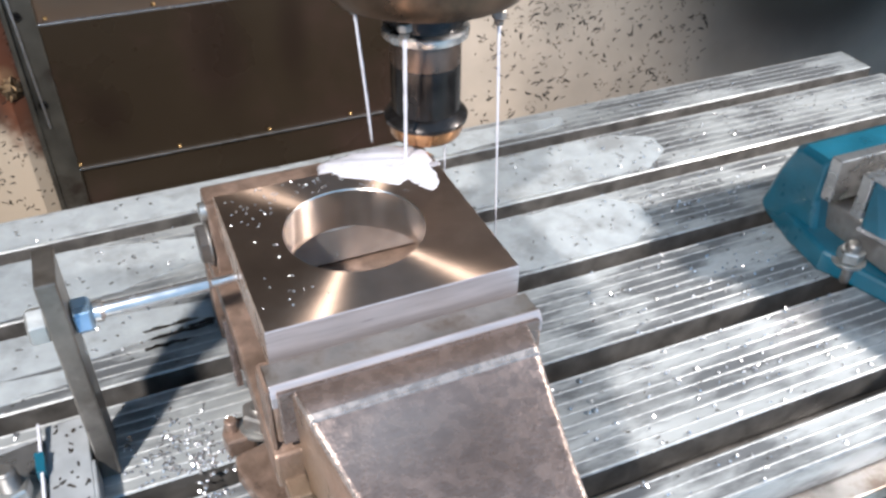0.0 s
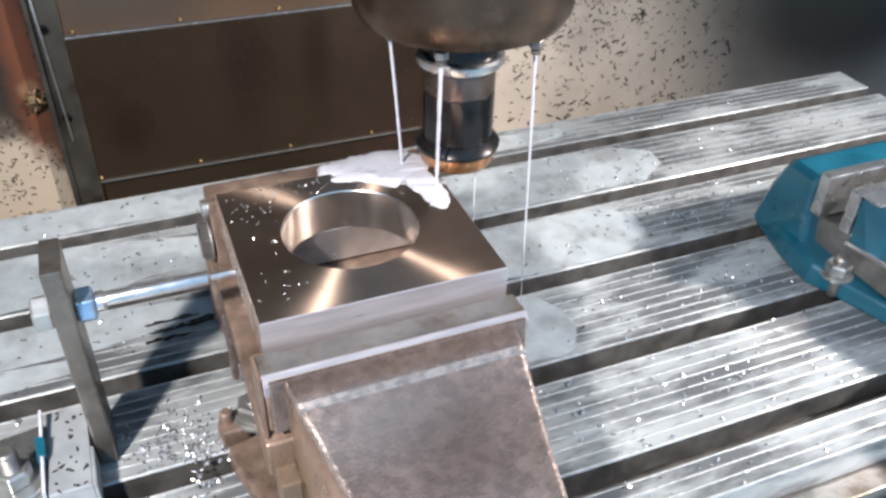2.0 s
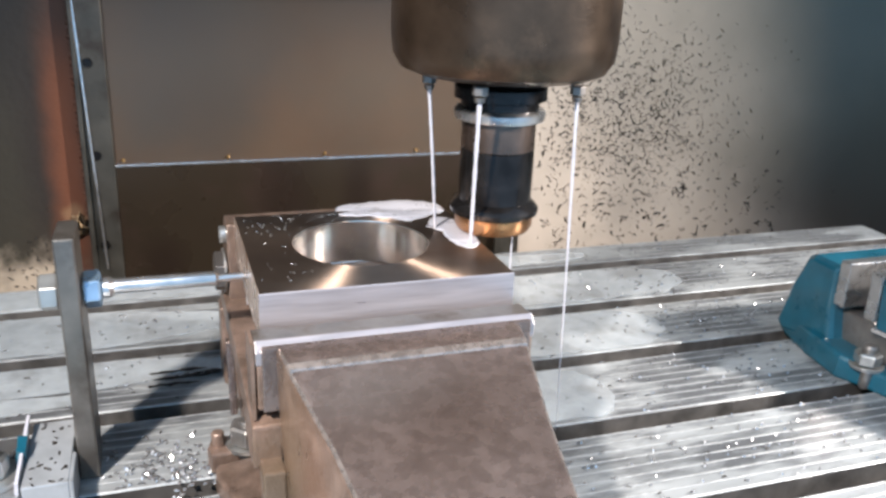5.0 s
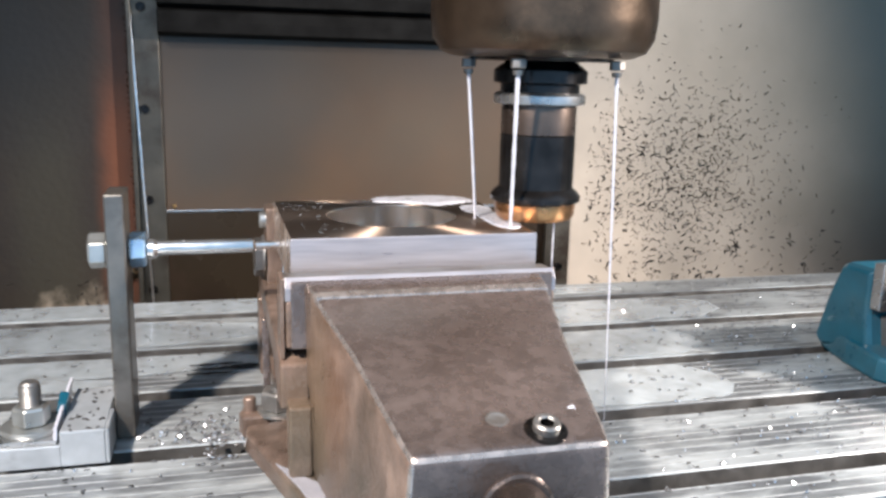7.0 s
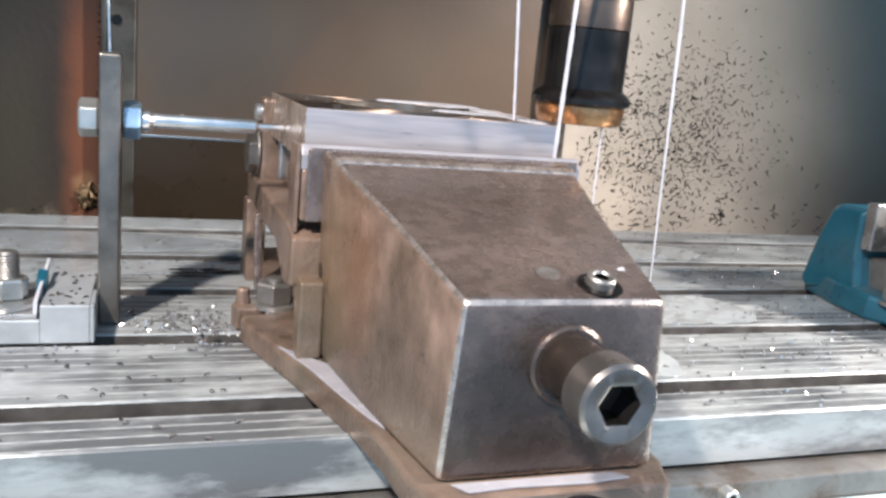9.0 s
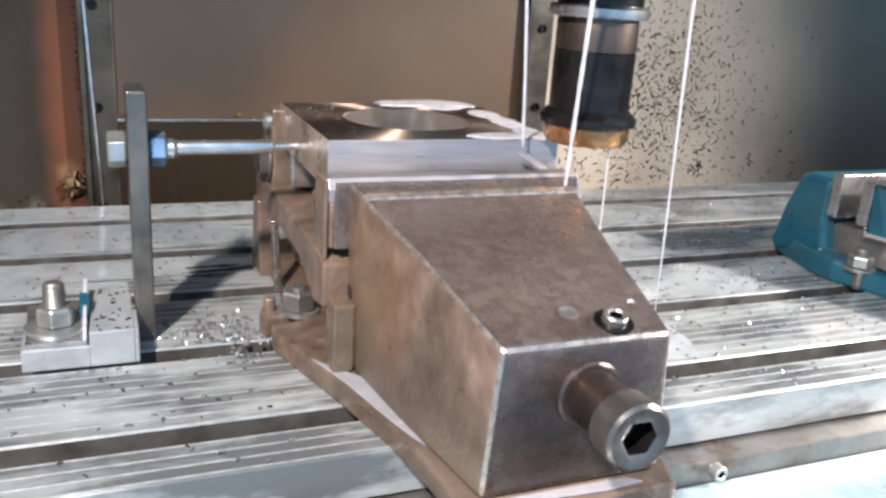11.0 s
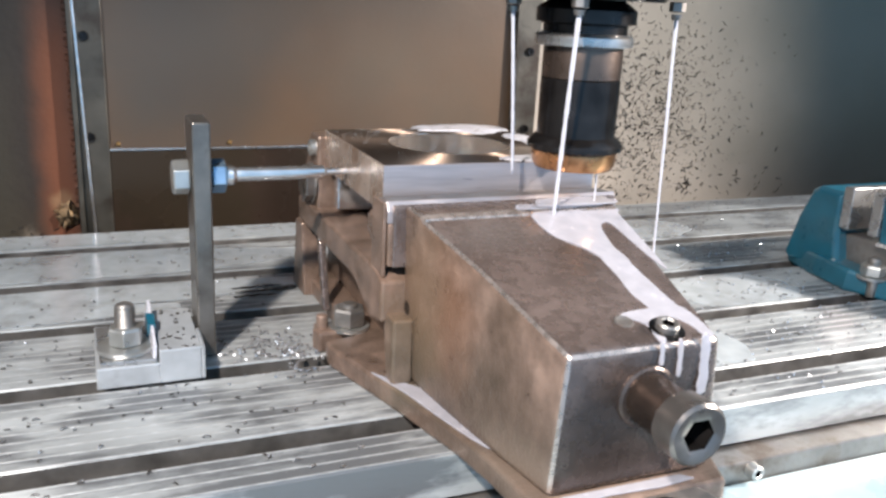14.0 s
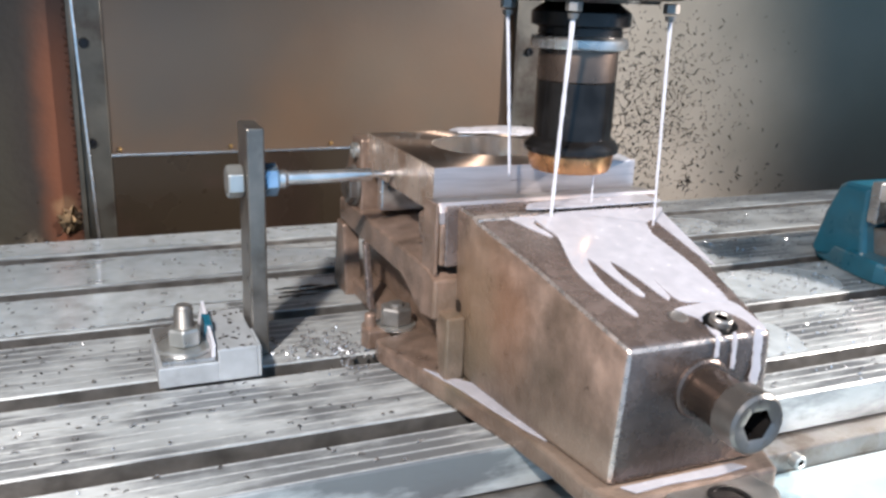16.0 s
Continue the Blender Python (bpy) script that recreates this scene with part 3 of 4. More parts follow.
        bolt = part("clamp_bolt", hexagon((x, -.089, 0), .021, .0165, .030, "z", .3), STEEL_DULL, v, "oily dull hexagon bolt")
        part("washer", lathe([(.0145, .0140), (.0145, .0165)], (x, -.089, 0), "z", 28), ZINC, bolt)
        part("shank", lathe([(.0058, .0295), (.0058, .0318), (.0048, .0325)], (x, -.089, 0), "z", 20), STEEL_DULL, bolt)
        part("heel", prism([(x + s * .006, -.098), (x + s * .024, -.098), (x + s * .026, -.088), (x + s * .022, -.076), (x + s * .006, -.078)], "z", .0006, .0155, .0018), CAST_SIDE, v, "rusty heel block beside the bolt")
        part("heel_pin", lathe([(.0042, .0150), (.0042, .024), (.0034, .025)], (x + s * .019, -.087, 0), "z", 14), CAST_SIDE, v)
    rides(v)


vise()


def work_plate():
    """The square plate with its bored hole."""
    p = thing("steel_plate", "square machined steel plate with a large bored hole", "workpiece")
    x0, x1, y0, y1, z0, z1, n, r = -.002, .1495, -.144, -.003, .1125, .142, 64, .0435
    hx, hy = .0725, -.0705
    bm = bmesh.new()
    out = []
    for i in range(n):
        a = 2 * math.pi * (i + .5) / n
        c, s = math.cos(a), math.sin(a)
        k = min(((x1 - hx) if c > 0 else (x0 - hx)) / c if abs(c) > 1e-6 else 9, ((y1 - hy) if s > 0 else (y0 - hy)) / s if abs(s) > 1e-6 else 9)
        out.append((hx + c * k, hy + s * k))
    corners = [(x0, y0), (x1, y0), (x1, y1), (x0, y1)]
    for c in corners:
        j = min(range(n), key=lambda i: (out[i][0] - c[0]) ** 2 + (out[i][1] - c[1]) ** 2)
        out[j] = c
    inn = [(hx + math.cos(2 * math.pi * (i + .5) / n) * r, hy + math.sin(2 * math.pi * (i + .5) / n) * r) for i in range(n)]
    inn2 = [(hx + (x - hx) * 1.016, hy + (y - hy) * 1.016) for x, y in inn]
    V = lambda pts, z: [bm.verts.new((x, y, z)) for x, y in pts]
    shrink = [(hx + (x - hx) * .994, hy + (y - hy) * .994) for x, y in out]
    rings = [(V(out, z0), 1), (V(out, z1 - .0006), 1), (V(shrink, z1), 0), (V(inn2, z1), 2), (V(inn, z1 - .0008), 2), (V(inn, z0), 0)]
    for (a, _), (b, m) in zip(rings, rings[1:] + rings[:1]):
        for i in range(n):
            f = bm.faces.new((a[i], a[(i + 1) % n], b[(i + 1) % n], b[i]))
            f.material_index = m
    top = rings[2][0]
    for f in bm.faces:
        zs = [v.co.z for v in f.verts]
        rad = [math.hypot(v.co.x - hx, v.co.y - hy) for v in f.verts]
        mid = f.calc_center_median()
        side = 3 if abs(mid.x - hx) > .074 and abs(mid.y - hy) < .0695 else 1
        f.material_index = 0 if min(zs) > z1 - .0001 else (2 if max(rad) < r * 1.05 else side)
        f.smooth = max(rad) < r * 1.05
    bmesh.ops.recalc_face_normals(bm, faces=bm.faces)
    for e in bm.edges:
        if e.is_manifold and e.calc_face_angle(0) > radians(22):
            e.smooth = False
    part("plate_body", bm, [PLATE_TOP, PLATE_SIDE, BORE, PLATE_EDGE], p)
    rides(p)
    q = thing("parallel_bar", "ground steel parallel bar under the plate", "parallel bar", "parallel bars")
    part("bar", block(.002, .147, -.132, -.122, .0848, .1123, .0008), STEEL_BRIGHT, q)
    rides(q)
    rides(copy_thing(q, pose(0, .104, 0)))


work_plate()


# ---- the stop: post, clamp block and push rod ----
def stop_post():
    s = thing("stop_post", "grey square steel post standing on the table", "stop post")
    part("bar", block(-.1092, -.0975, -.083, -.047, .001, .1603, .0012), POST_STEEL, s)
    bolt = part("bolt", hexagon((0, -.067, .1225), .020, -.1210, -.1094, "x", .5), ZINC, s, "zinc hexagon bolt head")
    part("nut", hexagon((0, -.067, .1225), .020, -.0968, -.0865, "x", .3), BLUE_NUT, s, "bluish zinc lock nut")
    part("rod_cap", lathe([(.0035, -.0866), (.0062, -.086), (.0066, -.082), (.005, -.0795)], (0, -.067, .1225), "x", 24), STEEL_BRIGHT, s)
    rod = part("push_rod", lathe([(.0042, -.081), (.0046, -.079), (.0046, -.020), (.0026, -.018), (.0026, -.0025)], (0, -.067, .1230), "x", 28), STEEL_BRIGHT, s, "bright round push rod against the plate")
    rides(s)
    b = thing("clamp_block", "stepped aluminium clamp block splashed with coolant", "clamp block")
    part("low_step", block(-.1742, -.1365, -.1175, -.045, .001, .0150, .001), BLOCK, b)
    part("high_step", block(-.1370, -.1113, -.1175, -.045, .001, .0235, .001), BLOCK, b)
    part("nose", block(-.1114, -.1090, -.1175, -.085, .001, .0235, .001), BLOCK, b)
    rides(b)
    c = thing("clamp_strap", "flat steel strap clamp under a nut", "clamp")
    part("strap", prism([(-.1715, -.116), (-.1385, -.117), (-.1415, -.05), (-.1735, -.055)], "z", .0152, .0182, .0005), STEEL, c)
    lip = loft([[(-.1410, -.1155, .0155), (-.1385, -.1155, .0155), (-.138, -.1155, .026), (-.140, -.1155, .026)], [(-.1425, -.052, .0155), (-.140, -.052, .0155), (-.1375, -.052, .034), (-.1395, -.052, .034)]], .0004)
    part("bent_edge", lip, FOAM, c, "white painted bent edge")
    part("tape_band", loft([[(-.1431, -.089, .0183), (-.1365, -.089, .0183), (-.1365, -.089, .0300), (-.1415, -.089, .0310)], [(-.1436, -.075, .0183), (-.1365, -.075, .0183), (-.1365, -.075, .0325), (-.1420, -.075, .0335)]], .0004), BLUE, c, "blue smear across the bent edge")
    rides(c)
    n = thing("stud", "zinc stud with hexagon nut and washer", "stud")
    part("washer", lathe([(.0175, .0184), (.018, .0192), (.018, .0212), (.0172, .0218), (.0075, .0218)], (-.1553, -.0965, 0), "z", 36), ZINC, n)
    part("nut", hexagon((-.1553, -.0965, 0), .019, .0219, .034, "z", .35), ZINC, n)
    prof = [(.0062, .019), (.0062, .034)]
    z = .034
    while z < .0465:
        prof += [(.0064, z + .0004), (.0058, z + .0011)]
        z += .0016
    part("thread", lathe(prof + [(.0058, .0475), (.0045, .049)], (-.1553, -.0965, 0), "z", 24), STEEL_DULL, n)
    rides(n)


stop_post()


# ---- the blue vise ----
def blue_vise():
    v = thing("blue_vise", "blue enamelled machine vise bolted to the table", "vise")
    base = loft([[(x, y, 0), (.70, y, 0), (.70, y, h), (x + .003, y, h)] for y, x, h in ((.006, .496, .018), (0, .489, .020), (-.045, .476, .021), (-.088, .470, .020), (-.112, .480, .017), (-.175, .500, .016), (-.33, .545, .016))], .003)
    part("base", base, BLUE, v, "blue base with chips along its edge")
    jaw = loft([[(x0, y, z) for y, z in ring] for x0, ring in (
        (.484, [(.001, .012), (-.010, .050), (-.022, .078), (-.028, .0815), (-.054, .0815), (-.054, .045), (-.060, .016), (-.004, .006)]),
        (.489, [(.005, .010), (-.006, .051), (-.019, .0815), (-.026, .0850), (-.057, .0850), (-.057, .046), (-.064, .015), (-.004, .003)]),
        (.690, [(.005, .010), (-.006, .051), (-.019, .0815), (-.026, .0850), (-.057, .0850), (-.057, .046), (-.064, .015), (-.004, .003)]))], .002)
    part("fixed_jaw", jaw, BLUE, v)
    part("jaw_plate", block(.4855, .69, -.068, -.0572, .052, .0915, .0009), STEEL, v, "bright steel jaw plate")
    part("slideway", block(.498, .685, -.3, -.05, .018, .045, .002), STEEL_DULL, v)
    part("jaw_plate", block(.4895, .69, -.098, -.087, .052, .0915, .0009), STEEL, v, "bright steel jaw plate")
    for x in (.520, .60):
        part("jaw_screw", socket((x, 0, .070), .0055, .003, .004, -.0675, -.0690, "y"), BLACK_STEEL, v)
    rows = ((-.098, .491, .489, .0905), (-.118, .491, .498, .0910), (-.128, .494, .509, .0895), (-.30, .531, .549, .066), (-.33, .536, .553, .060))
    body = loft([[(lo, y, .045), (1.18 - lo, y, .045), (1.18 - hi, y, z), (hi, y, z)] for y, lo, hi, z in rows], .004, 2)
    part("moving_jaw", body, BLUE, v)
    part("jaw_cap", block(.489, .69, -.118, -.098, .0911, .0930, .0006), STEEL_BRIGHT, v, "bright worn top edge of the jaw")
    # A bright sliver of steel stands in for the lamp's glint on the enamel.
    part("highlight_patch", loft([[(.516, -.1285, .0893), (.535, -.1285, .0893), (.535, -.1285, .0902), (.516, -.1285, .0902)], [(.524, -.160, .0850), (.536, -.160, .0850), (.536, -.160, .0859), (.524, -.160, .0859)]], .0002), STEEL_BRIGHT, v, "bright patch standing in for the highlight on the enamel")
    part("rail", loft([[(.523, -.14, .0880), (.528, -.14, .0880), (.528, -.14, .0905), (.523, -.14, .0905)], [(.561, -.29, .0675), (.566, -.29, .0675), (.566, -.29, .07), (.561, -.29, .07)]], .0005), STEEL_DULL, v)
    part("guide_strip", loft([[(.4865, -.1, .045), (.4905, -.1, .045), (.4905, -.1, .049), (.4865, -.1, .049)], [(.529, -.3, .045), (.533, -.3, .045), (.533, -.3, .049), (.529, -.3, .049)]], .0005), STEEL_BRIGHT, v)
    part("oil_cup", lathe([(.006, .083), (.006, .0855), (.003, .0865)], (.581, -.165, 0), "z", 18), BRASS, v)
    part("vise_screw", lathe([(.014, -.32), (.014, -.36)], (.586, 0, .040), "y", 24), STEEL_DULL, v)
    rides(v)
    s = thing("stud", "zinc clamping stud with nut beside the blue vise", "stud")
    part("thread", lathe([(.0062, .0), (.0062, .0335), (.005, .035)], (.486, -.104, 0), "z", 20), STEEL_DULL, s)
    part("nut", hexagon((.486, -.104, 0), .019, .0185, .0290, "z", .2), ZINC, s)
    part("washer", lathe([(.0135, .0158), (.0135, .0183)], (.486, -.104, 0), "z", 28), ZINC, s)
    for dx, dy in ((-.0045, -.006), (.0045, -.0075)):
        part("spacer", lathe([(.0042, .0004), (.0046, .002), (.0046, .0150), (.0042, .0157)], (.486 + dx, -.104 + dy, 0), "z", 16), STEEL_DULL, s)
    rides(s)


blue_vise()


# ---- spindle, tool and coolant jets ----
AX, AY = .1580, .0224


def spindle():
    h = thing("spindle_head", "oily dark steel spindle nose above the work", "spindle")
    part("nose", lathe([(.050, .2485), (.058, .249), (.0665, .2525), (.0712, .2605), (.0725, .272), (.0725, .42), (.085, .43), (.085, .60)], (AX, AY, 0), "z", 72), NOSE, h)
    part("face_ring", lathe([(.030, .2465), (.046, .2465), (.0475, .2487), (.03, .2487)], (AX, AY, 0), "z", 56), BLACK_STEEL, h)
    part("head_body", block(AX - .17, AX + .17, -.14, .44, .60, .95, .02), HOUSING, h)
    part("ram", block(AX - .12, AX + .12, .10, .535, .45, .75, .015), DARK, h)
    for nx, ny in ((.1105, .0280), (.1269, -.0206), (.1899, -.0236)):
        n = part("nozzle", hexagon((nx, ny, 0), .0085, .2415, .2475, "z", .4), STEEL_DULL, h, "hexagon coolant nozzle")
        part("tip", lathe([(.0028, .2375), (.0034, .2405)], (nx, ny, 0), "z", 16), STEEL_DULL, n)
    slim = lambda prof: [(r * .94, h) for r, h in prof]
    t = thing("milling_tool", "blackened tool holder with a round face mill", "tool holder")
    part("upper_flange", lathe(slim([(.0275, .2268), (.0275, .2315), (.0325, .233), (.0325, .2405), (.030, .2425), (.024, .2465)]), (AX, AY, 0), "z", 56), BLACK_STEEL, t)
    part("gripper_flange", lathe(slim([(.0265, .2185), (.0315, .2195), (.0320, .221), (.0320, .2248), (.0305, .2263), (.0272, .2268)]), (AX, AY, 0), "z", 56), STEEL, t, "bright steel flange with a groove")
    part("sleeve", lathe(slim([(.0262, .2000), (.0262, .2165), (.0258, .2185)]), (AX, AY, 0), "z", 56), SLEEVE, t)
    part("holder_body", lathe(slim([(.0262, .164), (.0264, .192), (.0262, .1990), (.0255, .1998)]), (AX, AY, 0), "z", 56), BLACK_STEEL, t)
    part("lower_collar", lathe(slim([(.0285, .1545), (.0318, .156), (.0322, .159), (.0300, .1618), (.0265, .1645)]), (AX, AY, 0), "z", 56), BLACK_STEEL, t)
    cut = part("cutter", lathe(slim([(.0215, .1435), (.0262, .1438), (.0282, .147), (.0290, .1545)]), (AX, AY, 0), "z", 56), GOLD, t, "copper coloured cutter body")


spindle()


def jet(top, bottom, radius, seed, thin):
    """A falling thread of coolant, bowed a little and uneven in width."""
    rnd = random.Random(seed)
    top, bottom = Vector(top), Vector(bottom)
    bm = bmesh.new()
    rings = []
    n = 26
    for i in range(n + 1):
        f = i / n
        flat = f * (1.15 - .15 * f)
        p = Vector((top.x + (bottom.x - top.x) * flat, top.y + (bottom.y - top.y) * flat, top.z + (bottom.z - top.z) * f))
        r = radius * (1 - thin * f) * (1 + rnd.uniform(-.14, .14))
        rings.append([bm.verts.new(p + Vector((math.cos(k * math.pi / 4) * r, math.sin(k * math.pi / 4) * r, 0))) for k in range(8)])
    for a, b in zip(rings, rings[1:]):
        for k in range(8):
            bm.faces.new((a[k], a[(k + 1) % 8], b[(k + 1) % 8], b[k]))
    bm.faces.new(rings[0][::-1])
    bm.faces.new(rings[-1])
    bmesh.ops.recalc_face_normals(bm, faces=bm.faces)
    for f in bm.faces:
        f.smooth = True
    return bm


def coolant():
    for i, (a, b, r, thin) in enumerate((((.1105, .0280, .239), (.1190, .0300, .1385), .0012, .22), ((.1269, -.0206, .239), (.1320, -.0035, .117), .0014, .22),
                                         ((.1899, -.0236, .239), (.1985, -.0215, .0), .0011, .8), ((.1655, .0050, .1436), (.1650, .0030, .06), .0006, .3))):
        tagged(part("coolant_jet", jet(a, b, r, i, thin), FOAM), "thin white jet of milky coolant", "coolant jet", "coolant jets")


coolant()


# ---- milky coolant that lies on the work ----
def pool(name, label, pts, z, h, seed, material=FOAM, rough=.14):
    return tagged(part(name, blob(pts, z, h, seed, rough), material), label, "coolant")


rides(pool("coolant_puddle", "white foaming coolant along the plate's back edge", [(.072, .010), (.09, .015), (.108, .018), (.135, .014), (.149, .002), (.149, -.02), (.135, -.027), (.117, -.038), (.098, -.025), (.078, -.012)], .1368, .0056, 3))
FOAMS = []
DRIPS = []
SLOPE = 14.0


def foam(pts, way, seed, name="coolant_foam", label="white coolant foam running over the work"):
    """A flat flake of foam about its own middle. way: seconds, x, y, turn and whether it lies on the sloping jaw."""
    ob = pool(name, label, pts, 0, .0009, seed, FOAM)
    FOAMS.append((ob, way))


def drip(x, z0, z1, r, seed):
    """A run of coolant down the vise's upright front."""
    ob = pool("coolant_foam", "white run of coolant down the vise front", [(-r, -(z0 - z1) / 2), (r, -(z0 - z1) / 2), (r * 1.2, 0), (r, (z0 - z1) / 2), (-r, (z0 - z1) / 2), (-r * .8, 0)], 0, .0007, seed, FLOW)
    DRIPS.append((ob, x, (z0 + z1) / 2))


def oval(a, b, lean=0.0):
    return [(a * math.cos(k * math.pi / 4) + lean * b * math.sin(k * math.pi / 4), b * math.sin(k * math.pi / 4)) for k in range(8)]


drip(.1068, .089, .060, .0028, 81)
drip(.0915, .089, .071, .0014, 82)
drip(.0805, .089, .078, .0013, 83)
# flakes that creep forward along the right edge of the plate with the jet
foam(oval(.011, .017), ((0, .132, -.022, 0, 0), (3.5, .137, -.045, 0, 0), (7, .138, -.052, 0, 0), (16, .138, -.052, 0, 0)), 20)
foam(oval(.0095, .026), ((0, .134, -.024, 0, 0), (3.5, .1395, -.062, 0, 0), (7, .1395, -.085, 0, 0), (16, .1395, -.085, 0, 0)), 21)
foam(oval(.0095, .022), ((0, .132, -.022, 0, 0), (3.5, .1395, -.050, 0, 0), (7, .1395, -.108, 0, 0), (10, .1395, -.126, 0, 0), (16, .138, -.128, 0, 0)), 22)
foam(oval(.020, .007), ((0, .112, -.013, 0, 0), (1.5, .098, -.012, 0, 0), (3.5, .09, -.012, 0, 0), (16, .09, -.012, 0, 0)), 23)
foam(oval(.026, .010), ((0, .12, -.016, 0, 0), (7, .115, -.018, 0, 0), (10.2, .115, -.125, 0, 0), (11, .115, -.134, 0, 0), (16, .105, -.133, 0, 0)), 24)
STREAMS = []
JAW_TOP, JAW_FALL = .1195, math.degrees(math.atan(.2424))


def stream(points, way, height=.0009, level=None):
    """A tongue of coolant on the sloping jaw, or on its level ledge, by its outline where it comes to rest.
    way: seconds, how far it still lies aside and uphill, and how deep under the surface before it wells up."""
    n, rim = len(points), []
    for i in range(n):
        p0, p1, p2, p3 = [Vector(points[(i + k) % n]) for k in (-1, 0, 1, 2)]
        for k in range(4):
            t = k / 4
            rim.append(.5 * ((2 * p1) + (p2 - p0) * t + (2 * p0 - 5 * p1 + 4 * p2 - p3) * t * t + (3 * p1 - p0 - 3 * p2 + p3) * t ** 3))
    y0 = -.1935
    ob = part("coolant_foam", prism([(p.x, (p.y - y0) * (1.029 if level is None else 1)) for p in rim], "z", 0, height, .0003), FLOW)
    tagged(ob, "white coolant foam running over the vise jaw", "coolant")
    STREAMS.append((ob, way, y0, level))


# the first two tongues, the run to the cap screw and the ring round it
stream([(.089, -.1925), (.093, -.205), (.100, -.213), (.0955, -.235), (.0947, -.2526), (.099, -.2634), (.1059, -.2626), (.1096, -.2486), (.1085, -.236), (.1125, -.2174), (.1165, -.210),
        (.1225, -.210), (.1235, -.2316), (.1245, -.2505), (.1272, -.2630), (.1300, -.245), (.1335, -.215), (.1352, -.199), (.1358, -.1925)], ((0, 0, .03, .03), (10.4, 0, .03, .02), (11.6, 0, 0, 0), (16, 0, 0, 0)))
stream([(.0945, -.240), (.0925, -.265), (.0905, -.282), (.0925, -.297), (.0900, -.300), (.1085, -.300), (.1092, -.285), (.1085, -.265), (.1075, -.245)], ((0, 0, .04, .03), (11.8, 0, .04, .003), (12.6, 0, .034, 0), (13.2, 0, 0, 0), (16, 0, 0, 0)), .0008)
stream([(.0738, -.2985), (.0907, -.2965), (.110, -.2965), (.1140, -.312), (.1130, -.3235), (.1080, -.3240), (.1055, -.3125), (.098, -.305), (.088, -.306), (.0850, -.3225), (.0805, -.3225), (.0815, -.309), (.0745, -.302)],
       ((0, .02, .045, .03), (12.7, .012, .040, .004), (13.0, .008, .018, 0), (13.4, 0, 0, 0), (16, 0, 0, 0)), .0010)
# it widens as the jet creeps across the jaw
stream([(.079, -.1925), (.0745, -.203), (.0775, -.2205), (.0882, -.235), (.0945, -.247), (.100, -.24), (.105, -.22), (.110, -.2), (.11, -.1925)], ((0, .012, .01, .03), (12.6, .012, .01, .003), (13.4, .008, .004, 0), (14, 0, 0, 0), (16, 0, 0, 0)), .0011)
stream([(.050, -.1925), (.044, -.205), (.047, -.2184), (.0424, -.237), (.0385, -.255), (.0405, -.2773), (.0474, -.2994), (.0502, -.297), (.0475, -.275), (.049, -.256), (.0527, -.2448), (.0560, -.262), (.0610, -.2835), (.0650, -.2825),
        (.0625, -.262), (.0647, -.2497), (.070, -.266), (.0745, -.2885), (.0780, -.2875), (.0790, -.272), (.0815, -.2924), (.10, -.2965), (.1084, -.298), (.1115, -.29), (.1130, -.262), (.1115, -.241), (.1097, -.2169), (.112, -.2), (.118, -.1925)],
       ((0, .004, .012, .03), (14.5, .004, .012, .004), (15.1, .004, .012, .0014), (15.5, .002, .006, 0), (16, 0, 0, 0)), .0012)
stream([(.0285, -.1925), (.031, -.201), (.0418, -.2177), (.0445, -.2165), (.040, -.203), (.045, -.197), (.052, -.1925)], ((0, .03, .01, .03), (14.4, .03, .01, .003), (14.9, .026, .004, 0), (16, 0, 0, 0)), .0010)
# on the ledge above the slope
stream([(.086, -.1925), (.084, -.184), (.09, -.1765), (.11, -.1745), (.135, -.1745), (.1375, -.183), (.136, -.1925)], ((0, 0, .01, .03), (10.6, 0, .01, .012), (11.6, 0, 0, 0), (16, 0, 0, 0)), .0010, .1236)
stream([(.046, -.1925), (.043, -.186), (.052, -.1775), (.08, -.1755), (.10, -.1755), (.10, -.1925)], ((0, .03, .006, .03), (13.4, .03, .006, .006), (14.2, .026, 0, 0), (16, 0, 0, 0)), .0009, .1236)


def sheet(x0, x1, y0, y1, z, h, seed):
    """A thin level film between two lines, with ragged ends and sides."""
    rnd = random.Random(seed)
    n = max(6, int((x1 - x0) / .012))
    lo, hi = [], []
    for k in range(n + 1):
        f = k / n
        pinch = min(1, 5 * f + .55, 5 * (1 - f) + .35)
        x, m, wd = x0 + (x1 - x0) * f, (y0 + y1) / 2, (y1 - y0) / 2 * pinch
        lo.append((x + rnd.uniform(-.003, .003), m - wd * rnd.uniform(.88, 1)))
        hi.append((x + rnd.uniform(-.003, .003), m + wd * rnd.uniform(.88, 1)))
    bm = bmesh.new()
    rows = [[bm.verts.new((x, y, zz)) for x, y in line] for line, zz in ((lo, z), (lo, z + h), (hi, z + h), (hi, z))]
    for a, b in ((0, 1), (1, 2), (2, 3), (3, 0)):
        for k in range(n):
            bm.faces.new((rows[a][k], rows[a][k + 1], rows[b][k + 1], rows[b][k]))
    bm.faces.new([r[0] for r in rows])
    bm.faces.new([r[-1] for r in rows][::-1])
    bmesh.ops.recalc_face_normals(bm, faces=bm.faces)
    return bm


def strip_film(x0, x1, y0, y1, seed):
    ob = part("coolant_film", sheet(x0, x1, y0, y1, .0003, .0004, seed), FILM)
    return tagged(ob, "pale milky coolant spread over the table ridges", "coolant")


rides(strip_film(.158, .385, .002, .080, 31))
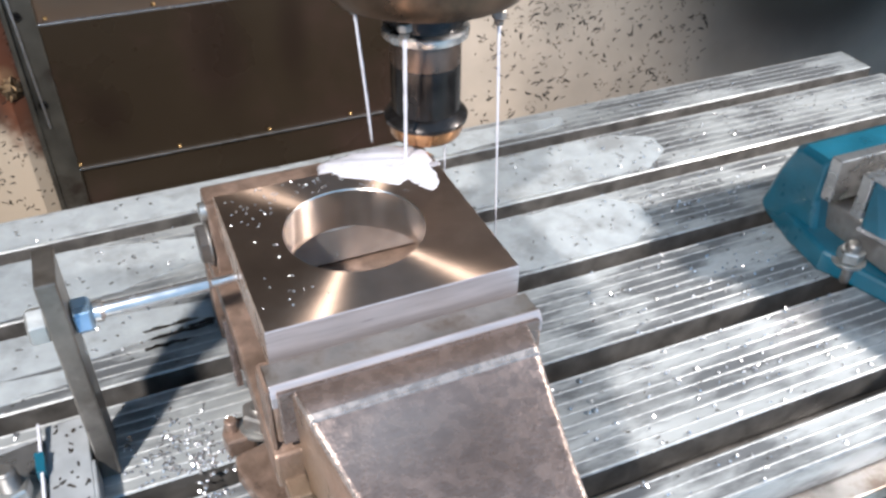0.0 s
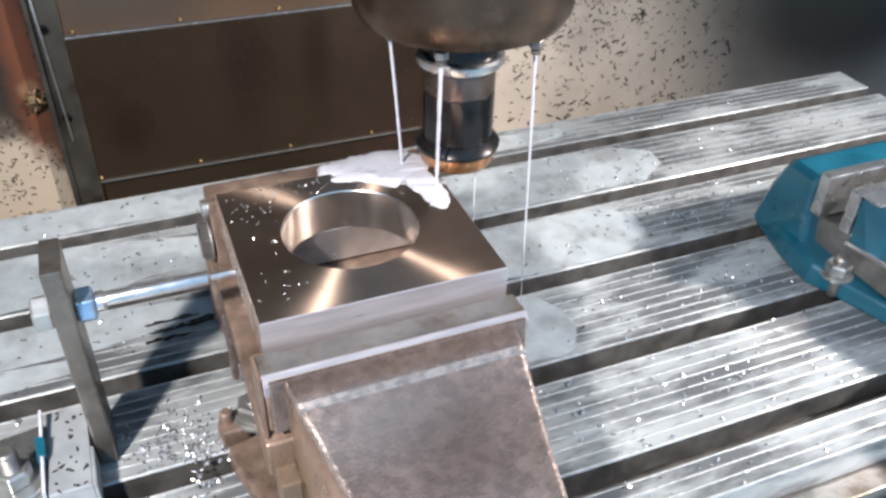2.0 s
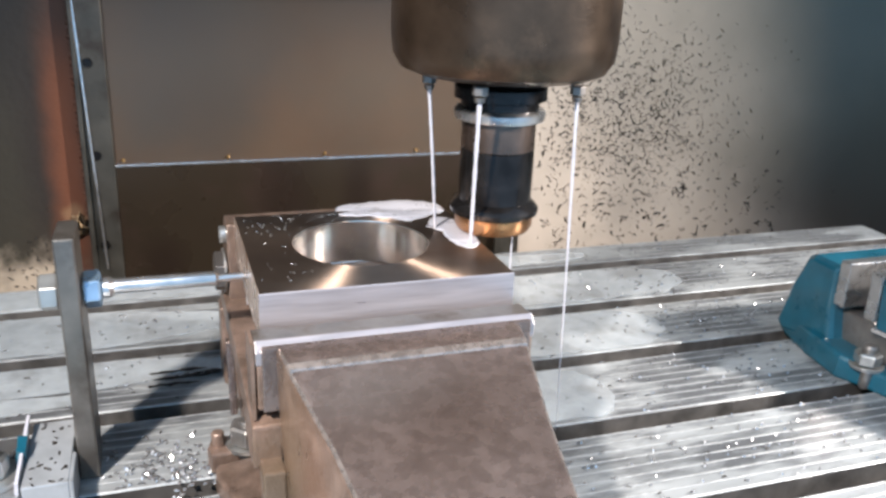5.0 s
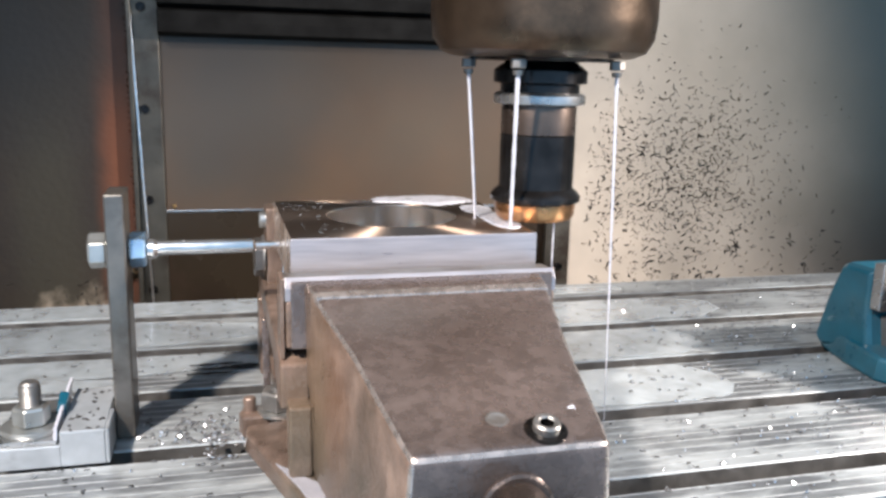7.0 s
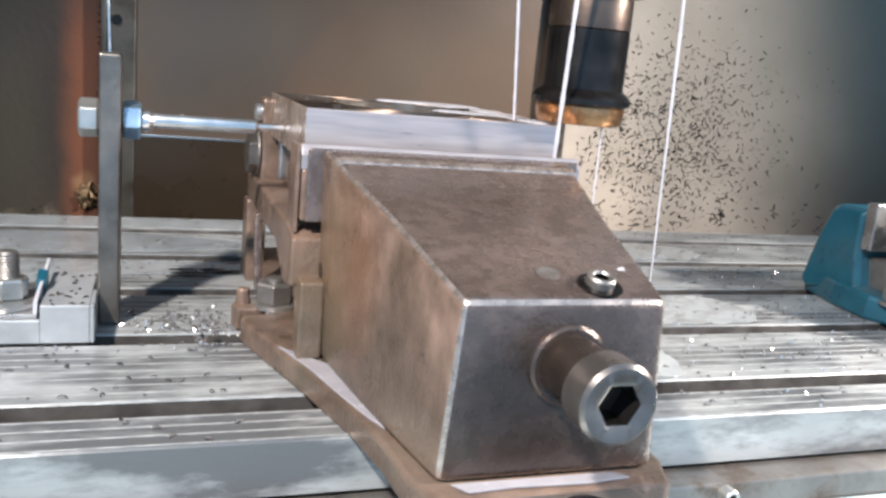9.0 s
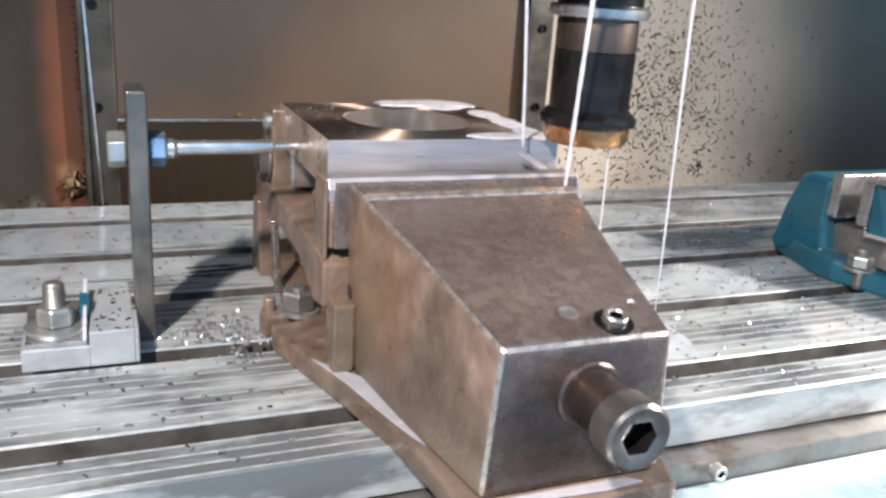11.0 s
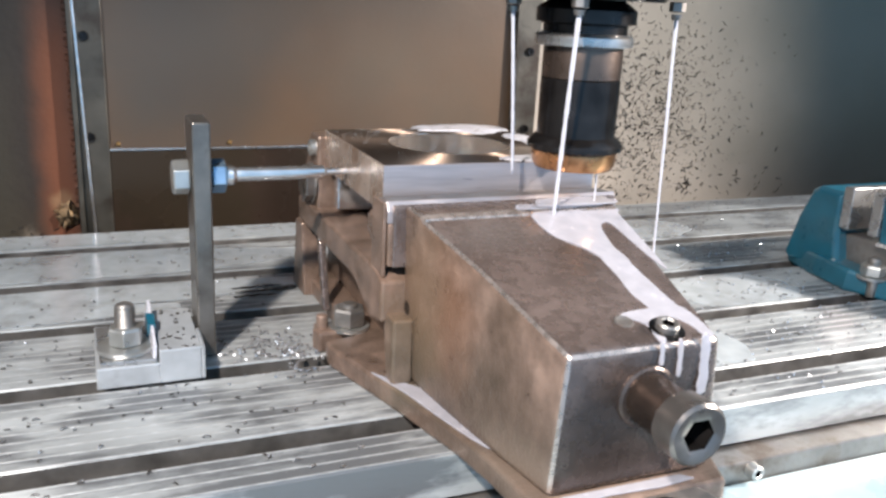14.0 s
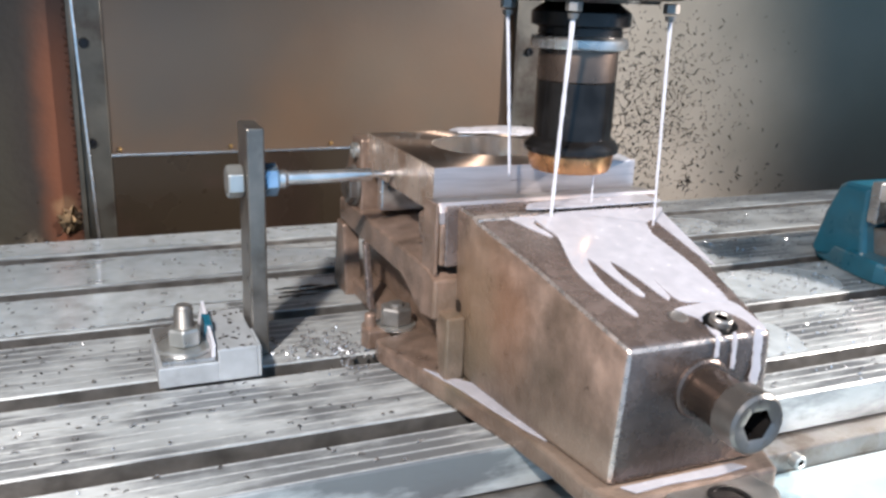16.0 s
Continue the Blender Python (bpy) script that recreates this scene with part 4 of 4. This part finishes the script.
SPREAD = [(strip_film(.155, .285, -.098, -.0195, 32), ((0, -.115), (1, -.07), (2, -.03), (4, -.015), (7, .0), (9, .01), (16, .02))),
          (strip_film(.150, .275, -.097, -.021, 45), ((0, -.115), (4, -.1), (7, .075), (9, .10), (12, .14), (16, .17))),
          (strip_film(.145, .25, -.197, -.121, 46), ((0, -.13), (6, -.12), (9, -.01), (12, .02), (16, .05)))]
rides(strip_film(-.9, .02, .102, .181, 33))
rides(strip_film(-.9, .02, .034, .081, 34))
rides(strip_film(-.9, -.11, .004, .040, 40))
rides(strip_film(-.9, .40, .202, .247, 35))
rides(strip_film(.19, .47, .102, .180, 38))
# dried and pooled coolant on the vise's own base
for pts in ([(-.014, -.166), (.002, -.188), (.0085, -.196), (.0115, -.225), (.0175, -.275), (.0125, -.262), (.006, -.238), (-.003, -.200)], [(.03, -.3275), (.05, -.3275), (.075, -.3275), (.10, -.3275), (.106, -.3325), (.085, -.3345), (.055, -.333), (.035, -.3345)]):
    rides(tagged(part("coolant_residue", prism(pts, "z", .0138, .0149, .0003), FLOW), "white coolant pooled in the vise base", "coolant"))
for k, (x, y, l) in enumerate(((-.045, .050, .022), (-.04, .040, .026), (-.05, .029, .020), (-.02, .044, .016))):
    rides(pool("oil_streak", "dark oily streak in the wet table", [(x - l, y - .001), (x, y - .002), (x + l, y), (x, y + .002)], .0011, .0003, 60 + k, CHIP_DARK, .5))


# ---- chips lying on the table ----
def table_chips(name, material, count, seed, label, size, spots=()):
    rnd = random.Random(seed)
    verts, faces = [], []
    for i in range(count):
        if spots and rnd.random() < .45:
            sx, sy, sr = rnd.choice(spots)
            x, y = rnd.gauss(sx, sr), rnd.gauss(sy, sr)
        else:
            x, y = rnd.uniform(-.5, .82), rnd.uniform(-.247, .247)
        inside = any(-.2 + .1 * k - .019 < y < -.2 + .1 * k + .001 for k in range(5))
        if inside or abs(y) > .248 or (-.03 < x < .175 and -.34 < y < .06) or (.48 < x < .7 and y < .03):
            continue
        l, wd, a = size * rnd.uniform(.5, 1.6), size * rnd.uniform(.2, .5), rnd.gauss(.2, .8)
        c, s = math.cos(a), math.sin(a)
        base = len(verts)
        z0 = .0007
        curl = rnd.uniform(.2, .9) * size
        for k in (-1, -.4, .4, 1):
            up = z0 + curl * (1 - k * k)
            for sd in (-1, 1):
                verts.append((x + c * l * k - s * wd * sd, y + s * l * k + c * wd * sd, up + (.0004 if sd > 0 else 0)))
        for k in (0, 2, 4):
            faces.append((base + k, base + k + 1, base + k + 3, base + k + 2))
    me = bpy.data.meshes.new(name)
    me.from_pydata(verts, [], faces)
    me.materials.append(material)
    return rides(tagged(new(name, me), label, "chips", kind="stuff"))


table_chips("bright_chips", CHIP, 1500, 41, "small bright steel chips scattered over the table", .0016, ((.44, .06, .05), (.42, -.05, .06), (-.045, -.105, .012), (-.06, -.08, .02), (.6, .15, .1), (.3, -.16, .08)))
table_chips("dark_chips", CHIP_DARK, 850, 42, "small dark wet chips scattered over the table", .0012, ((.45, .15, .1), (-.2, .08, .1), (.42, .05, .05), (.6, .14, .08), (-.14, -.16, .05), (-.22, -.04, .05), (.45, -.1, .05)))


def loose_chips(name, count, seed, box, z, size, material, label):
    """Chips and droplets that lie on one level surface."""
    rnd = random.Random(seed)
    x0, x1, y0, y1 = box
    verts, faces = [], []
    for i in range(count):
        x, y, a = rnd.uniform(x0, x1), rnd.uniform(y0, y1), rnd.uniform(0, math.pi)
        if math.hypot(x - .0725, y + .0705) < .047:
            continue
        l, wd = size * rnd.uniform(.4, 1.3), size * rnd.uniform(.3, .7)
        c, s2 = math.cos(a), math.sin(a)
        base = len(verts)
        for k in range(6):
            u, v = math.cos(k * math.pi / 3) * l, math.sin(k * math.pi / 3) * wd
            verts.append((x + c * u - s2 * v, y + s2 * u + c * v, z))
        verts.append((x, y, z + size * .4))
        faces.extend([(base + k, base + (k + 1) % 6, base + 6) for k in range(6)])
    me = bpy.data.meshes.new(name)
    me.from_pydata(verts, [], faces)
    me.materials.append(material)
    return rides(tagged(new(name, me), label, "chips", kind="stuff"))


loose_chips("plate_droplets", 90, 51, (.002, .12, -.045, -.004), .142, .0012, CHIP, "bright droplets and chips on the plate")
loose_chips("slope_chip", 3, 58, (.106, .110, -.301, -.298), .0938, .0022, FOAM, "white chip lying on the vise slope")
loose_chips("plate_droplets", 25, 52, (.002, .04, -.13, -.04), .142, .0010, CHIP, "bright droplets and chips on the plate")
loose_chips("block_chips", 26, 53, (-.134, -.111, -.118, -.048), .0236, .0022, CHIP_DARK, "dark wet chips on the clamp block")
loose_chips("bolt_chips", 55, 54, (-.055, -.02, -.125, -.06), .0008, .0020, CHIP, "bright chips heaped beside the vise bolt")


# ---- what moves ----
def between(rows, t):
    for a, b in zip(rows, rows[1:]):
        if t <= b[0]:
            f = (t - a[0]) / (b[0] - a[0])
            return [p + (q - p) * f for p, q in zip(a[1:], b[1:])]
    return list(rows[-1][1:])


def flake_pose(way, t):
    """Where a flake lies: on the plate's top, or on the slope of the jaw, and between the two on the way over the lip."""
    dx, dy = between(TABLE, t)
    x, y, turn, f = between(way, t)
    slope = .1199 + (y + .1935) * .249 if y < -.1935 else .1255
    z = .1419 + (slope - .1419) * f
    return pose(x + dx, y + dy, z, SLOPE * f if y < -.185 else 0, 0, 0) @ pose(0, 0, 0, 0, 0, turn)


def motions():
    for ob in ON_TABLE:
        base = ob.matrix_basis.copy()
        walk(ob, [(t, pose(x, y, 0) @ base) for t, x, y in TABLE])
    for ob, way in FOAMS:
        times = sorted({r[0] for r in TABLE} | {r[0] for r in way})
        walk(ob, [(t, flake_pose(way, t)) for t in times])
    for ob, way, y0, level in STREAMS:
        rows = []
        for t in sorted({r[0] for r in TABLE} | {r[0] for r in way}):
            (dx, dy), (ax, ay, sink) = between(TABLE, t), between(way, t)
            if level is None:
                rows.append((t, pose(dx + ax, dy + y0 + ay, JAW_TOP + .2424 * ay - sink, JAW_FALL, 0, 0)))
            else:
                rows.append((t, pose(dx + ax, dy + y0 + ay, level - sink)))
        walk(ob, rows)
    # the film beside the vise spreads outward from under it
    for ob, out in SPREAD:
        walk(ob, [(t, pose(x + between(out, t)[0], y, 0)) for t, x, y in TABLE])
    for ob, x, z in DRIPS:
        # each run comes over the lip and the slope, then down the front
        way = ((0, .135, -.02, 90, 0), (10.5, .137, -.1, 0, 0), (11.4, .105, -.222, 0, 1), (12, .103, -.235, 0, 1), (12.6, .102, -.240, 0, 1), (16, .102, -.24, 0, 1))
        rows = [(t, flake_pose(way, t)) for t in sorted({r[0] for r in TABLE if r[0] < 12.5} | {10.5, 11.4, 12.3, 12.6})]
        for t in (13, 13.5, 14, 15, 16):
            dx, dy = between(TABLE, t)
            rows.append((t, pose(dx + x, dy - .3258, z, 86, 0, 0)))
        walk(ob, rows)


motions()
